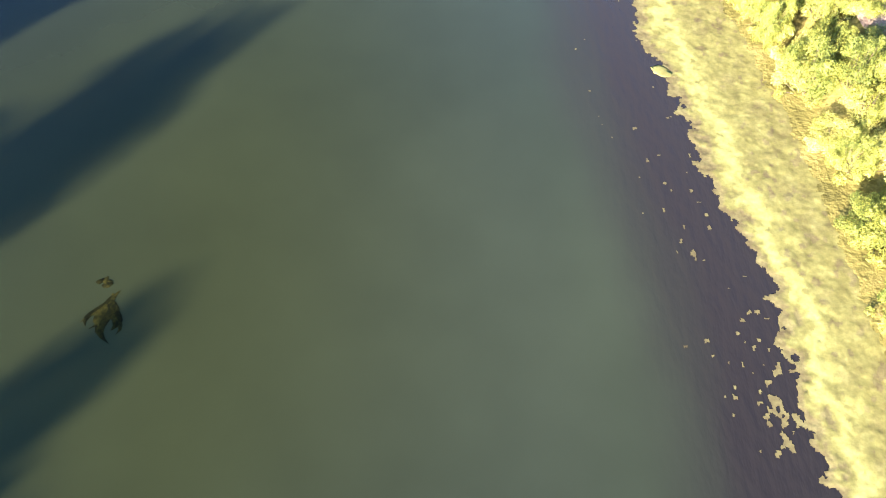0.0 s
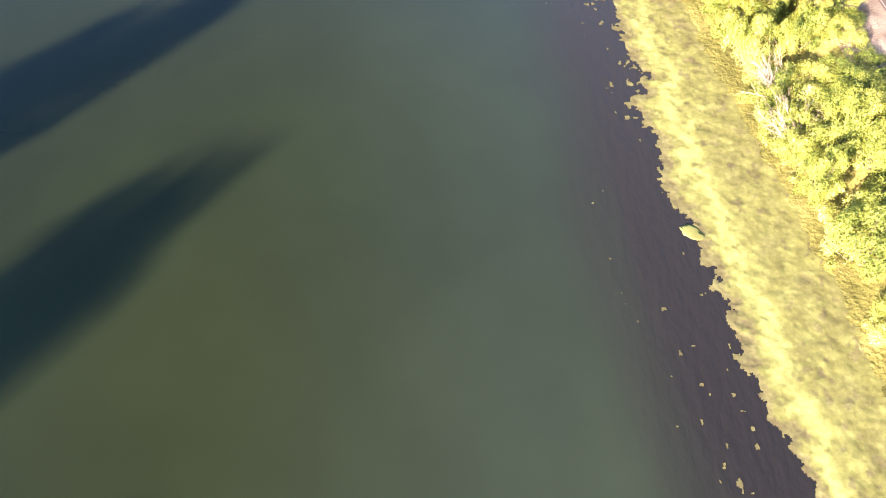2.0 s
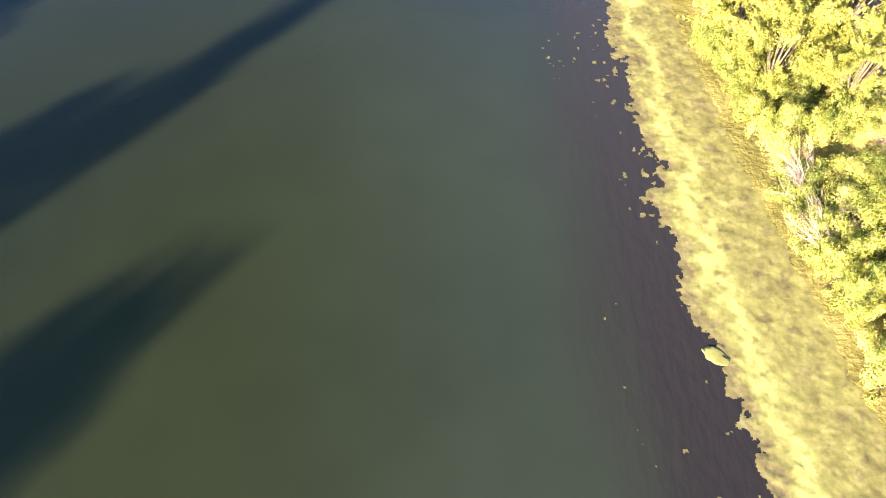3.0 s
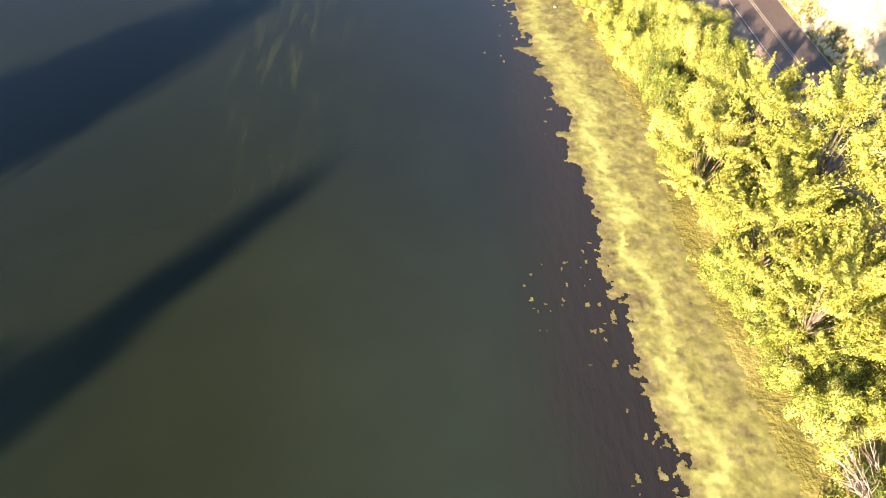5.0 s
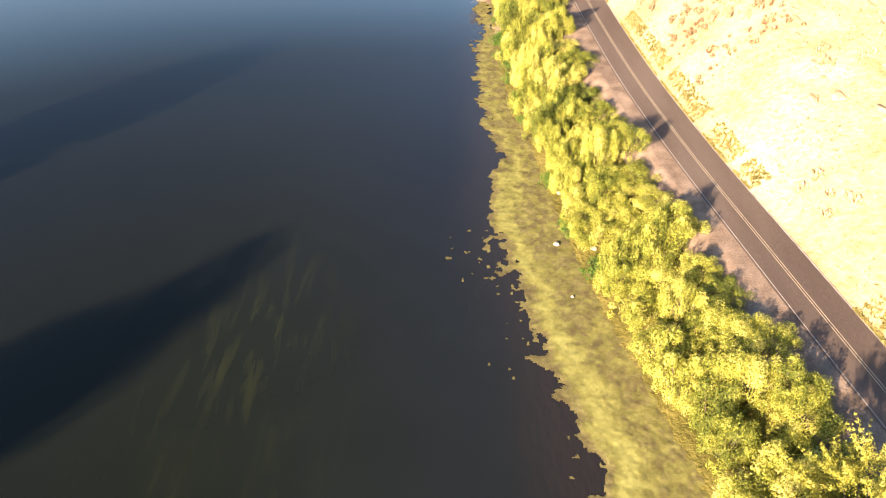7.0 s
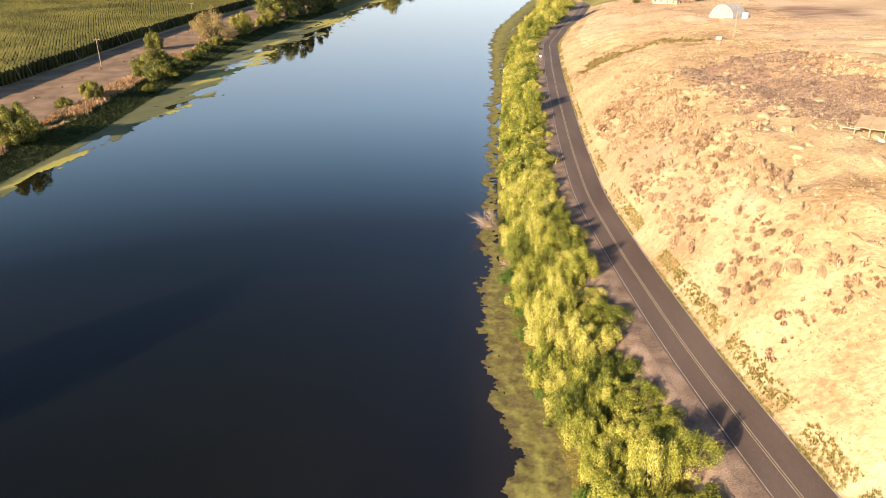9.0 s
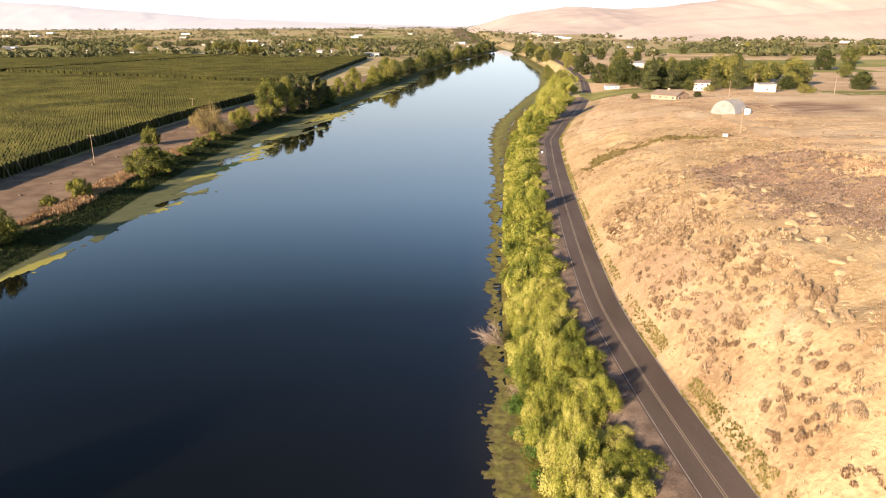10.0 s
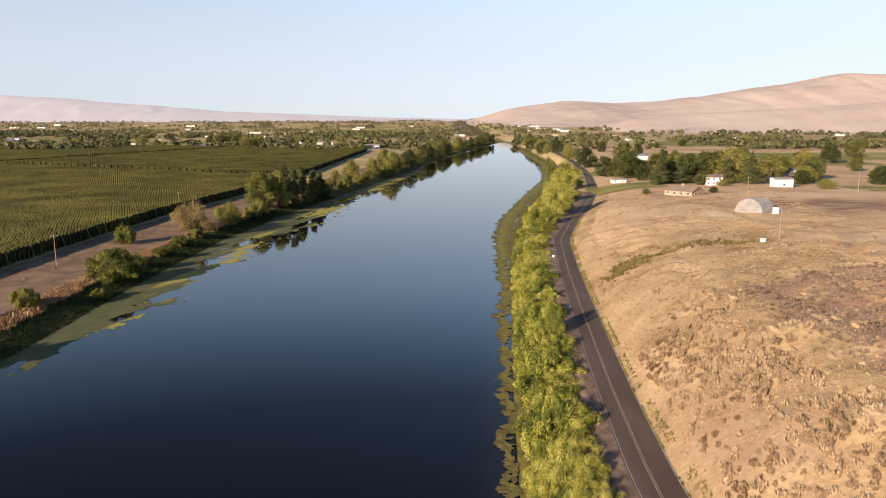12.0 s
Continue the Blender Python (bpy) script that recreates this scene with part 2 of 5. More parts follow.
def water_material():
    """Still river water: green near the start, darker further along y, bluer to the right, brown over weed beds."""
    m = material("water", [(0.8, 0.8, 0.8), (1, 1, 1)], 0.02, 0.15, 0.04, 0.0, spec=0.5, coords="world")
    nt = m.node_tree
    N, L = nt.nodes.new, nt.links.new
    p = nt.nodes["Principled BSDF"]
    p.inputs["IOR"].default_value = 1.333
    p.inputs["Diffuse Roughness"].default_value = 1.0
    src = p.inputs["Base Color"].links[0].from_socket
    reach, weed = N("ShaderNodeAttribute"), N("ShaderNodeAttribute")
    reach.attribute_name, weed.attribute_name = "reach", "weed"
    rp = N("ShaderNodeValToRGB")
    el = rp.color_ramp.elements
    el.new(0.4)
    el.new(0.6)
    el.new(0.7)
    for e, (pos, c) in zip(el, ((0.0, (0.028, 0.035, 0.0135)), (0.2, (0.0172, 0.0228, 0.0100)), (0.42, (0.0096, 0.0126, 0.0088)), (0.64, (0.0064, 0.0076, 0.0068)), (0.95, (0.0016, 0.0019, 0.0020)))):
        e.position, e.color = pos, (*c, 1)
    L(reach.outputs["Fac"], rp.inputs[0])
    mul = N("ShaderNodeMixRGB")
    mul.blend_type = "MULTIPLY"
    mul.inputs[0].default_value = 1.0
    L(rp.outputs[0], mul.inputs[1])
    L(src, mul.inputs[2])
    # the sky's bluish sheen, painted into the water's own colour
    sky_sheen, sheen = N("ShaderNodeAttribute"), N("ShaderNodeMixRGB")
    sky_sheen.attribute_name, sheen.blend_type = "sky_sheen", "MULTIPLY"
    sheen.inputs[2].default_value = (1.02, 1.07, 1.85, 1)
    L(sky_sheen.outputs["Fac"], sheen.inputs[0])
    L(mul.outputs[0], sheen.inputs[1])
    wc = N("ShaderNodeMixRGB")
    wc.inputs[2].default_value = (0.0150, 0.0140, 0.0150, 1)
    L(weed.outputs["Fac"], wc.inputs[0])
    L(sheen.outputs[0], wc.inputs[1])
    g = N("ShaderNodeNewGeometry")
    bed = N("ShaderNodeAttribute")
    bed.attribute_name = "bed"
    sm, sn = N("ShaderNodeMapping"), N("ShaderNodeTexNoise")
    sm.inputs["Scale"].default_value = (0.75, 0.10, 1.0)
    L(g.outputs["Position"], sm.inputs[0])
    L(sm.outputs[0], sn.inputs["Vector"])
    sn.inputs["Scale"].default_value, sn.inputs["Detail"].default_value, sn.inputs["Distortion"].default_value = 1.0, 3, 0.6
    sr = N("ShaderNodeMapRange")
    sr.inputs["From Min"].default_value, sr.inputs["From Max"].default_value = 0.5, 0.72
    L(sn.outputs[0], sr.inputs["Value"])
    sf = N("ShaderNodeMath")
    sf.operation = "MULTIPLY"
    L(sr.outputs[0], sf.inputs[0])
    L(bed.outputs["Fac"], sf.inputs[1])
    bc = N("ShaderNodeMixRGB")
    bc.inputs[2].default_value = (0.0165, 0.0200, 0.0100, 1)
    L(sf.outputs[0], bc.inputs[0])
    L(wc.outputs[0], bc.inputs[1])
    L(bc.outputs[0], p.inputs["Base Color"])
    rip, bp = N("ShaderNodeTexNoise"), N("ShaderNodeBump")
    mp = N("ShaderNodeMapping")
    mp.inputs["Scale"].default_value = (1.0, 0.35, 1.0)
    mp.inputs["Rotation"].default_value = (0, 0, 0.25)
    L(g.outputs["Position"], mp.inputs[0])
    L(mp.outputs[0], rip.inputs["Vector"])
    rip.inputs["Scale"].default_value, rip.inputs["Detail"].default_value = 1.1, 3
    amt = N("ShaderNodeMath")
    amt.operation = "MULTIPLY_ADD"
    L(weed.outputs["Fac"], amt.inputs[0])
    amt.inputs[1].default_value, amt.inputs[2].default_value = 0.22, 0.004
    L(amt.outputs[0], bp.inputs["Strength"])
    bp.inputs["Distance"].default_value = 0.5
    L(rip.outputs[0], bp.inputs["Height"])
    L(bp.outputs[0], p.inputs["Normal"])
    return m


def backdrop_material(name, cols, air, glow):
    """Hills kilometres off: bare ground, with haze painted on as a faint glow of their own."""
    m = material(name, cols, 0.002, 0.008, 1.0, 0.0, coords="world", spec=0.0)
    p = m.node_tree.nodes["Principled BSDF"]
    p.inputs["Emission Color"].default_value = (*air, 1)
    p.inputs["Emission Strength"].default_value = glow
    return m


M = {}
M["dry_grass"] = material("dry_grass", [(0.245, 0.166, 0.089), (0.355, 0.259, 0.144), (0.435, 0.331, 0.192), (0.50, 0.398, 0.248)], 0.08, 1.1, 0.95, 0.55, 1.6, spec=0.1, coords="world")
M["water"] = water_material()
M["algae"] = material("algae", [(0.050, 0.053, 0.022), (0.122, 0.127, 0.044), (0.205, 0.210, 0.072), (0.31, 0.318, 0.115)], 0.6, 2.6, 0.9, 0.12, 5.0, spec=0.12, coords="world")
M["asphalt"] = material("asphalt", [(0.072, 0.053, 0.045), (0.098, 0.074, 0.063), (0.128, 0.100, 0.086)], 0.15, 9.0, 0.85, 0.15, spec=0.3, coords="world", stretch=(1, 0.25, 1))
M["gravel"] = material("gravel", [(0.125, 0.092, 0.072), (0.20, 0.150, 0.117), (0.30, 0.232, 0.182)], 0.4, 5.0, 0.95, 0.5, spec=0.15, coords="world")
M["line_white"] = material("line_white", [(0.22, 0.20, 0.185), (0.40, 0.37, 0.345)], 1.0, 12.0, 0.8, 0.0, coords="world")
M["line_yellow"] = material("line_yellow", [(0.26, 0.22, 0.16), (0.38, 0.32, 0.23)], 1.0, 12.0, 0.8, 0.0, coords="world")
M["leaf"] = material("leaf", [(0.095, 0.122, 0.020), (0.215, 0.242, 0.036), (0.35, 0.355, 0.060), (0.49, 0.465, 0.145)], 0.35, 2.0, 0.6, 0.0, per_object=0.36, per_island=0.28, translucent=0.27)
M["leaf_dark"] = material("leaf_dark", [(0.030, 0.040, 0.014), (0.058, 0.070, 0.022), (0.090, 0.100, 0.032), (0.125, 0.13, 0.045)], 0.3, 2.0, 0.65, 0.0, per_object=0.5, per_island=0.4, translucent=0.2)
M["leaf_rust"] = material("leaf_rust", [(0.15, 0.12, 0.045), (0.26, 0.20, 0.08), (0.36, 0.29, 0.13)], 0.3, 2.0, 0.7, 0.0, per_island=0.5, translucent=0.25)
M["bark"] = material("bark", [(0.07, 0.05, 0.035), (0.13, 0.10, 0.07), (0.2, 0.16, 0.12)], 2.0, 14.0, 0.9, 0.6)
M["dead_wood"] = material("dead_wood", [(0.19, 0.145, 0.11), (0.28, 0.22, 0.17), (0.38, 0.31, 0.25)], 1.0, 10.0, 0.85, 0.3)
M["marsh"] = material("marsh", [(0.035, 0.046, 0.014), (0.066, 0.074, 0.022), (0.11, 0.105, 0.038)], 0.2, 2.0, 0.9, 0.6, coords="world", spec=0.1)
M["bank_grass"] = material("bank_grass", [(0.085, 0.078, 0.022), (0.155, 0.138, 0.036), (0.23, 0.195, 0.060)], 0.2, 2.0, 0.9, 0.6, coords="world", spec=0.1)
M["dirt"] = material("dirt", [(0.145, 0.100, 0.068), (0.215, 0.152, 0.104), (0.29, 0.212, 0.145)], 0.15, 2.0, 0.95, 0.3, coords="world", spec=0.1)
M["far_land"] = material("far_land", [(0.25, 0.22, 0.10), (0.46, 0.36, 0.21), (0.32, 0.28, 0.13), (0.54, 0.43, 0.27)], 0.006, 0.03, 0.95, 0.0, coords="world", spec=0.05)
M["hop"] = material("hop", [(0.027, 0.030, 0.009), (0.053, 0.056, 0.0145), (0.085, 0.083, 0.023)], 0.03, 0.3, 0.8, 0.0, per_island=0.18, translucent=0.15, coords="world", spec=0.15)
# emission on both hill materials stands in for the haze
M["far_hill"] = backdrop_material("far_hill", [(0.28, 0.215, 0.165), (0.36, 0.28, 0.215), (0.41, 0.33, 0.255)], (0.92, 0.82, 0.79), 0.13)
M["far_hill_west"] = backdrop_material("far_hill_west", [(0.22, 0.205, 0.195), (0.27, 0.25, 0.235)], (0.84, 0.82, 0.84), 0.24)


M["stubble"] = material("stubble", [(0.38, 0.258, 0.15), (0.49, 0.352, 0.21), (0.56, 0.42, 0.26), (0.61, 0.47, 0.31)], 0.03, 0.5, 0.95, 0.5, 1.2, spec=0.1, coords="world")
M["leaf_fresh"] = material("leaf_fresh", [(0.04, 0.09, 0.012), (0.075, 0.15, 0.02), (0.12, 0.20, 0.03)], 0.4, 2.0, 0.6, 0.0, per_object=0.2, per_island=0.45, translucent=0.3)
M["leaf_gold"] = material("leaf_gold", [(0.12, 0.135, 0.02), (0.22, 0.225, 0.032), (0.32, 0.315, 0.055), (0.42, 0.40, 0.11)], 0.3, 2.0, 0.6, 0.0, per_object=0.1, per_island=0.12, translucent=0.3)
M["leaf_mid"] = material("leaf_mid", [(0.036, 0.048, 0.014), (0.090, 0.105, 0.025), (0.155, 0.165, 0.038), (0.25, 0.235, 0.062)], 0.3, 1.5, 0.65, 0.0, per_object=0.62, per_island=0.4, translucent=0.28)
M["leaf_far"] = material("leaf_far", [(0.055, 0.064, 0.028), (0.095, 0.10, 0.042), (0.14, 0.138, 0.058)], 0.008, 0.1, 0.8, 0.0, per_island=0.4, coords="world", translucent=0.15)
M["reed"] = material("reed", [(0.018, 0.032, 0.009), (0.036, 0.054, 0.014), (0.062, 0.076, 0.022)], 0.15, 1.5, 0.8, 0.0, per_island=0.4, coords="world", translucent=0.2)
M["straw_red"] = material("straw_red", [(0.22, 0.14, 0.075), (0.34, 0.22, 0.12), (0.44, 0.31, 0.18)], 0.15, 1.5, 0.9, 0.0, per_island=0.4, coords="world", translucent=0.2)
M["field_green"] = material("field_green", [(0.15, 0.165, 0.05), (0.24, 0.24, 0.085), (0.33, 0.31, 0.13)], 0.01, 0.1, 0.95, 0.0, coords="world", spec=0.05, stretch=(1, 0.2, 1))
M["field_tan"] = material("field_tan", [(0.33, 0.25, 0.14), (0.45, 0.35, 0.20)], 0.01, 0.1, 0.95, 0.0, coords="world", spec=0.05)
M["field_lawn"] = material("field_lawn", [(0.16, 0.17, 0.055), (0.24, 0.235, 0.08), (0.32, 0.29, 0.12)], 0.05, 0.6, 0.95, 0.2, coords="world", spec=0.05)


def soil_and_shade(m, colour):
    """Purple-brown tint by attribute: bare soil, and shade painted into the hollow behind the crest."""
    nt = m.node_tree
    p = nt.nodes["Principled BSDF"]
    src = p.inputs["Base Color"].links[0].from_socket
    at, mx = nt.nodes.new("ShaderNodeAttribute"), nt.nodes.new("ShaderNodeMixRGB")
    at.attribute_name = "bare"
    mx.inputs[2].default_value = (*colour, 1)
    nt.links.new(at.outputs["Fac"], mx.inputs[0])
    nt.links.new(src, mx.inputs[1])
    nt.links.new(mx.outputs[0], p.inputs["Base Color"])


soil_and_shade(M["dry_grass"], (0.265, 0.178, 0.132))
soil_and_shade(M["stubble"], (0.25, 0.155, 0.105))


# ---- mesh helpers ----
def mesh_ob(name, verts, faces, mats, smooth=False, parent=None):
    me = bpy.data.meshes.new(name)
    me.from_pydata([tuple(v) for v in verts], [], [tuple(f) for f in faces])
    for m in (mats if isinstance(mats, (list, tuple)) else [mats]):
        me.materials.append(m)
    if smooth:
        me.polygons.foreach_set("use_smooth", [True] * len(me.polygons))
    me.update()
    ob = new(name, me)
    if parent:
        ob.parent = parent
    return ob


def part(name, bm, mat, parent, label=""):
    me = bpy.data.meshes.new(name)
    bm.to_mesh(me)
    bm.free()
    me.materials.append(mat)
    ob = new(name, me)
    ob.parent = parent
    if label:
        tagged(ob, label)
    return ob


def grid_faces(nr, nc):
    i = np.arange(nr - 1)[:, None] * nc + np.arange(nc - 1)[None, :]
    i = i.ravel()
    return np.stack([i, i + 1, i + nc + 1, i + nc], 1)


def set_attr(ob, name, values):
    a = ob.data.attributes.new(name, "FLOAT", "POINT")
    a.data.foreach_set("value", np.asarray(values, np.float32))


# ---- ground: one sheet to the horizon, its columns follow banks and road ----
ys = np.concatenate([np.arange(-140, 100, 3.0), np.arange(100, 440, 1.5), np.arange(440, 700, 4), np.arange(700, 1000, 10), np.arange(1000, 1900, 30), np.array([1900, 2100, 2400, 2800, 3300, 4000, 4950])])
rows_g = []
for y in ys:
    yy = np.array([y])
    lb, sh, bk, rd = (curve_at(t, yy)[0] for t in (LBANK, SHORE, BANK, ROAD))
    xs = np.concatenate([
        [-4900, -3500, -2500, -1800, -1300, -950, -700, -500, -380, -300, -250], np.linspace(min(-215, lb - 60), lb - 40, 10), np.linspace(lb - 36, lb - 19, 5), np.linspace(lb - 17, lb + 3, 15),
        np.linspace(lb + 8, sh - 3, 6), np.linspace(sh, bk, 6), np.linspace(bk + 0.7, rd - 5.3, 8), [rd - 5.0, rd - 3.2, rd, rd + 3.2, rd + 3.75],
        rd + 4.2 + np.linspace(0.8, 75, 70), rd + 80 + np.array([0, 4, 8, 13, 19, 26, 34, 44, 56, 70, 90, 115, 150, 200, 280, 400, 600, 900, 1400, 2100, 3200, 4500])])
    rows_g.append(np.stack([xs, np.full(len(xs), y)], 1))
gx = np.array([r[:, 0] for r in rows_g])
gy = np.array([r[:, 1] for r in rows_g])
gz = np.array([ground_z(a, b) for a, b in zip(gx, gy)])
gv = np.stack([gx.ravel(), gy.ravel(), gz.ravel()], 1)
gf = grid_faces(*gx.shape)
ground = mesh_ob("ground", gv, gf, [M["dry_grass"], M["bank_grass"], M["dirt"], M["gravel"], M["far_land"], M["stubble"], M["marsh"]], smooth=True)
cx, cy = gv[gf].mean(1)[:, 0], gv[gf].mean(1)[:, 1]
lbc, bkc, rdc = curve_at(LBANK, cy), curve_at(BANK, cy), curve_at(ROAD, cy)
mi = np.zeros(len(gf), int)
mi[cx < bkc + 40] = 1
mi[(cx > bkc) & (cx < rdc - 4.9)] = 1
mi[(cx > rdc - 8.5) & (cx < rdc + 3.9)] = 3
mi[cx > rdc + 3.9] = 0
mi[(cx > rdc + 62) | ((cx > rdc + 12) & (cy > 400))] = 5
mi[cx < lbc + 6] = 6
mi[(cx < lbc - 17)] = 2
mi[(cx < lbc - 60)] = 4
mi[(cy > 640) & (cx > bkc)] = 4
mi[(cy > 640) & (cx > rdc + 3.9) & (cy < 1500)] = 5
ground.data.polygons.foreach_set("material_index", mi.tolist())
# bare: soil patches, plus ridge shade painted into the hollow's ground colour
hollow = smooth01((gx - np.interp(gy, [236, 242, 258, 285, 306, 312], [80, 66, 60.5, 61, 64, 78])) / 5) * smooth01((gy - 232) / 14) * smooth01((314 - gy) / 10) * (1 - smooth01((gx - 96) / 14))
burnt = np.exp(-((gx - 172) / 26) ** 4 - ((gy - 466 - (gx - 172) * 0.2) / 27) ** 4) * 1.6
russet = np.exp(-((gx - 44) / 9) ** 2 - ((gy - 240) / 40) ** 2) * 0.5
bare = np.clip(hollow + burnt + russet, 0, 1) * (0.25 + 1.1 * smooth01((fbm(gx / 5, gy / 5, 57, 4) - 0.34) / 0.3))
hill_patch = 0.14 * smooth01((fbm(gx / 22, gy / 30, 59, 3) - 0.52) / 0.2)
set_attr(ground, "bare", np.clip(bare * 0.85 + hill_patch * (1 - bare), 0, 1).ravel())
tagged(ground, "dry golden grass hillside, dirt tracks and green river banks", "ground", kind="structure")

# ---- water ----
wy = np.concatenate([np.arange(-140, 460, 3), np.arange(460, 700, 20), np.arange(700, 1920, 60)])
wa, wb, ws = curve_at(LBANK, wy) - 2, curve_at(BANK, wy) + 0.3, curve_at(SHORE, wy)
wx = np.concatenate([wa[:, None] + (ws - 20 - wa)[:, None] * np.linspace(0, 1, 44)[None], ws[:, None] + np.linspace(-19, 0, 30)[None], wb[:, None]], 1)
wyy = np.repeat(wy[:, None], wx.shape[1], 1)
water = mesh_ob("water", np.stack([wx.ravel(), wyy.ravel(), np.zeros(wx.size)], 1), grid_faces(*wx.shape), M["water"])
dist = ws[:, None] - wx
wob = (fbm(wx / 4, wyy / 9, 21) - 0.5) * 5
set_attr(water, "weed", (smooth01((np.interp(wyy, [40, 90, 150], [16.0, 14.0, 8.0]) - dist + 0.7 * wob) / 11.0) * np.interp(wyy, [60, 150, 230], [1, 0.85, 0.4])).ravel())
# reach: colour goes darker with y, a touch more at the left
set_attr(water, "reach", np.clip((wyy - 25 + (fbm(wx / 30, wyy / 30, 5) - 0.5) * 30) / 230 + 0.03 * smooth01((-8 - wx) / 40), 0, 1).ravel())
# painted sky sheen: grows towards the right bank, fades far along y
set_attr(water, "sky_sheen", (smooth01((wx + 26) / 36) * np.interp(wyy, [60, 200, 280], [1, 0.9, 0.2])).ravel())
set_attr(water, "bed", np.exp(-((wx + 19) / 8) ** 2 - ((wyy - 139) / 20) ** 2).ravel())
tagged(water, "still dark river water reflecting the evening sky", "water", kind="structure")

# ---- road ----
def ribbon(name, left, right, up, mat, y0, y1, step=2.5):
    yy = np.arange(y0, y1, step)
    rx, rz = curve_at(ROAD, yy), curve_at(ROAD_Z, yy)
    tx = np.gradient(rx, yy)
    nx, ny = 1 / np.sqrt(1 + tx ** 2), -tx / np.sqrt(1 + tx ** 2)
    v = []
    for i in range(len(yy)):
        for o in (left, right):
            v.append((rx[i] + nx[i] * o, yy[i] + ny[i] * o, rz[i] + up))
    return mesh_ob(name, v, grid_faces(len(yy), 2), mat)


road = ribbon("road", -3.05, 3.95, 0.05, M["asphalt"], -130, 1800)
tagged(road, "grey two-lane asphalt country road with worn lines", "road", kind="structure")
for nm, o, wd, mt in (("edge_line", -2.75, 0.055, "line_white"), ("edge_line", 3.62, 0.11, "line_white"), ("centre_line", -0.15, 0.055, "line_yellow"), ("centre_line", 0.15, 0.055, "line_yellow")):
    ln = ribbon(nm, o - wd, o + wd, 0.055, M[mt], -130, 1200)
    ln.parent = road

# ---- floating algae along the right bank ----
def shore_mat(name, y0, y1, step, label):
    """A ragged floating mat between open water and bank, with loose rafts off its edge."""
    yy = np.arange(y0, y1 + step / 2, step)
    sh, bk = curve_at(SHORE, yy), curve_at(BANK, yy)
    x0 = np.floor((sh.min() - 10) / step) * step
    xx = np.arange(x0, bk.max() + 3, step)
    X, Y = np.meshgrid(xx, yy)
    sh, bk = sh[:, None], bk[:, None]
    edge = (fbm(X / 5.5, Y / 5.5, 31, 3) - 0.5) * 5.0 + (fbm(X / 1.7, Y / 1.5, 33, 3) - 0.5) * 3.2 + (fbm(X / 0.5, Y / 0.45, 35, 2) - 0.5) * 1.5
    inside = X - sh + edge
    u0 = np.clip(inside / np.maximum(bk - sh, 1), 0, 1)
    raft = fbm(X / 0.6, Y / 0.75, 37, 2) + 0.35 * (fbm(X / 11, Y / 11, 39, 2) - 0.5) + np.clip(inside, -6, 0) * 0.022
    hole = fbm(X / 0.8, Y / 1.0, 41, 3) - 0.12 * smooth01((inside - 0.5) / 3)
    gap = np.interp(Y, [200, 270], [0, 1]) * (u0 > 0.70 + 0.3 * (fbm(X / 6, Y / 11, 45, 3) - 0.5)) * (X < bk - 0.3)
    keep = (((inside > 0) & (0.94 * hole + 0.02 * np.interp(Y, [190, 260], [0, 1]) < np.interp(Y, [90, 170], [0.82, 0.74])) & (gap < 0.5)) | ((inside > -8.5) & (inside <= 0) & (raft > 0.725) & (Y < 165))) & (X < bk + 2.6)
    u = np.clip(inside / np.maximum(bk - sh, 1), 0, 1)
    Z = 0.03 + 0.09 * fbm(X / 0.7, Y / 0.7, 43, 3) * smooth01(inside / 1.5) + 0.12 * u
    rng = np.random.default_rng(3)
    jx, jy = rng.uniform(-0.48, 0.48, (2,) + X.shape) * step
    V = np.stack([(X + jx).ravel(), (Y + jy).ravel(), Z.ravel()], 1)
    F = grid_faces(*X.shape)
    k = keep.ravel()
    F = F[k[F].sum(1) >= 3]
    used = np.unique(F)
    remap = np.full(len(V), -1)
    remap[used] = np.arange(len(used))
    ob = mesh_ob(name, V[used], remap[F], M["algae"], smooth=True)
    band = np.exp(-((u - 0.30 - 0.10 * (fbm(X / 9, Y / 9, 47) - 0.5)) / 0.13) ** 2)
    tone = 0.31 + 0.50 * band * np.interp(Y, [110, 200], [1, 0.45]) - 0.55 * (1 - smooth01((inside + 0.1) / 2.4)) + np.interp(Y, [170, 215, 290, 340], [0, -0.04, -0.02, 0.06]) + 0.30 * (fbm(X / 2.2, Y / 2.2, 49) - 0.5) + 0.16 * (fbm(X / 0.55, Y / 0.7, 53, 2) - 0.5) - 0.35 * smooth01((fbm(X / 0.8, Y / 1.0, 51, 2) - 0.66) / 0.1) * (u > 0.35)
    tone = tone - 0.55 * smooth01((fbm(X / 0.55, Y / 0.75, 46, 3) + 0.12 * (u - 0.5) - 0.5) / 0.08) * smooth01((u - 0.3) / 0.2) * np.interp(Y, [60, 130, 175, 260, 330], [0.1, 0.4, 0.75, 0.8, 0.2])
    set_attr(ob, "tone", np.clip(tone, 0, 1).ravel()[used])
    return tagged(ob, label, "algae", kind="stuff")


attribute_ramp(M["algae"], "tone", [(0.0, (0.105, 0.078, 0.040)), (0.3, (0.150, 0.136, 0.040)), (0.6, (0.225, 0.214, 0.060)), (1.0, (0.41, 0.405, 0.135))], 0.66)
shore_mat("algae_mat", -20, 135, 0.15, "ragged yellow-green algae mat floating along the bank")
shore_mat("algae_mat", 134.76, 330, 0.24, "olive algae mat with dark holes along the bank")
shore_mat("algae_mat", 329.3, 620, 0.7, "olive algae strip floating along the bank")
shore_mat("algae_mat", 620, 1500, 1.8, "thin algae fringe along the far bank")

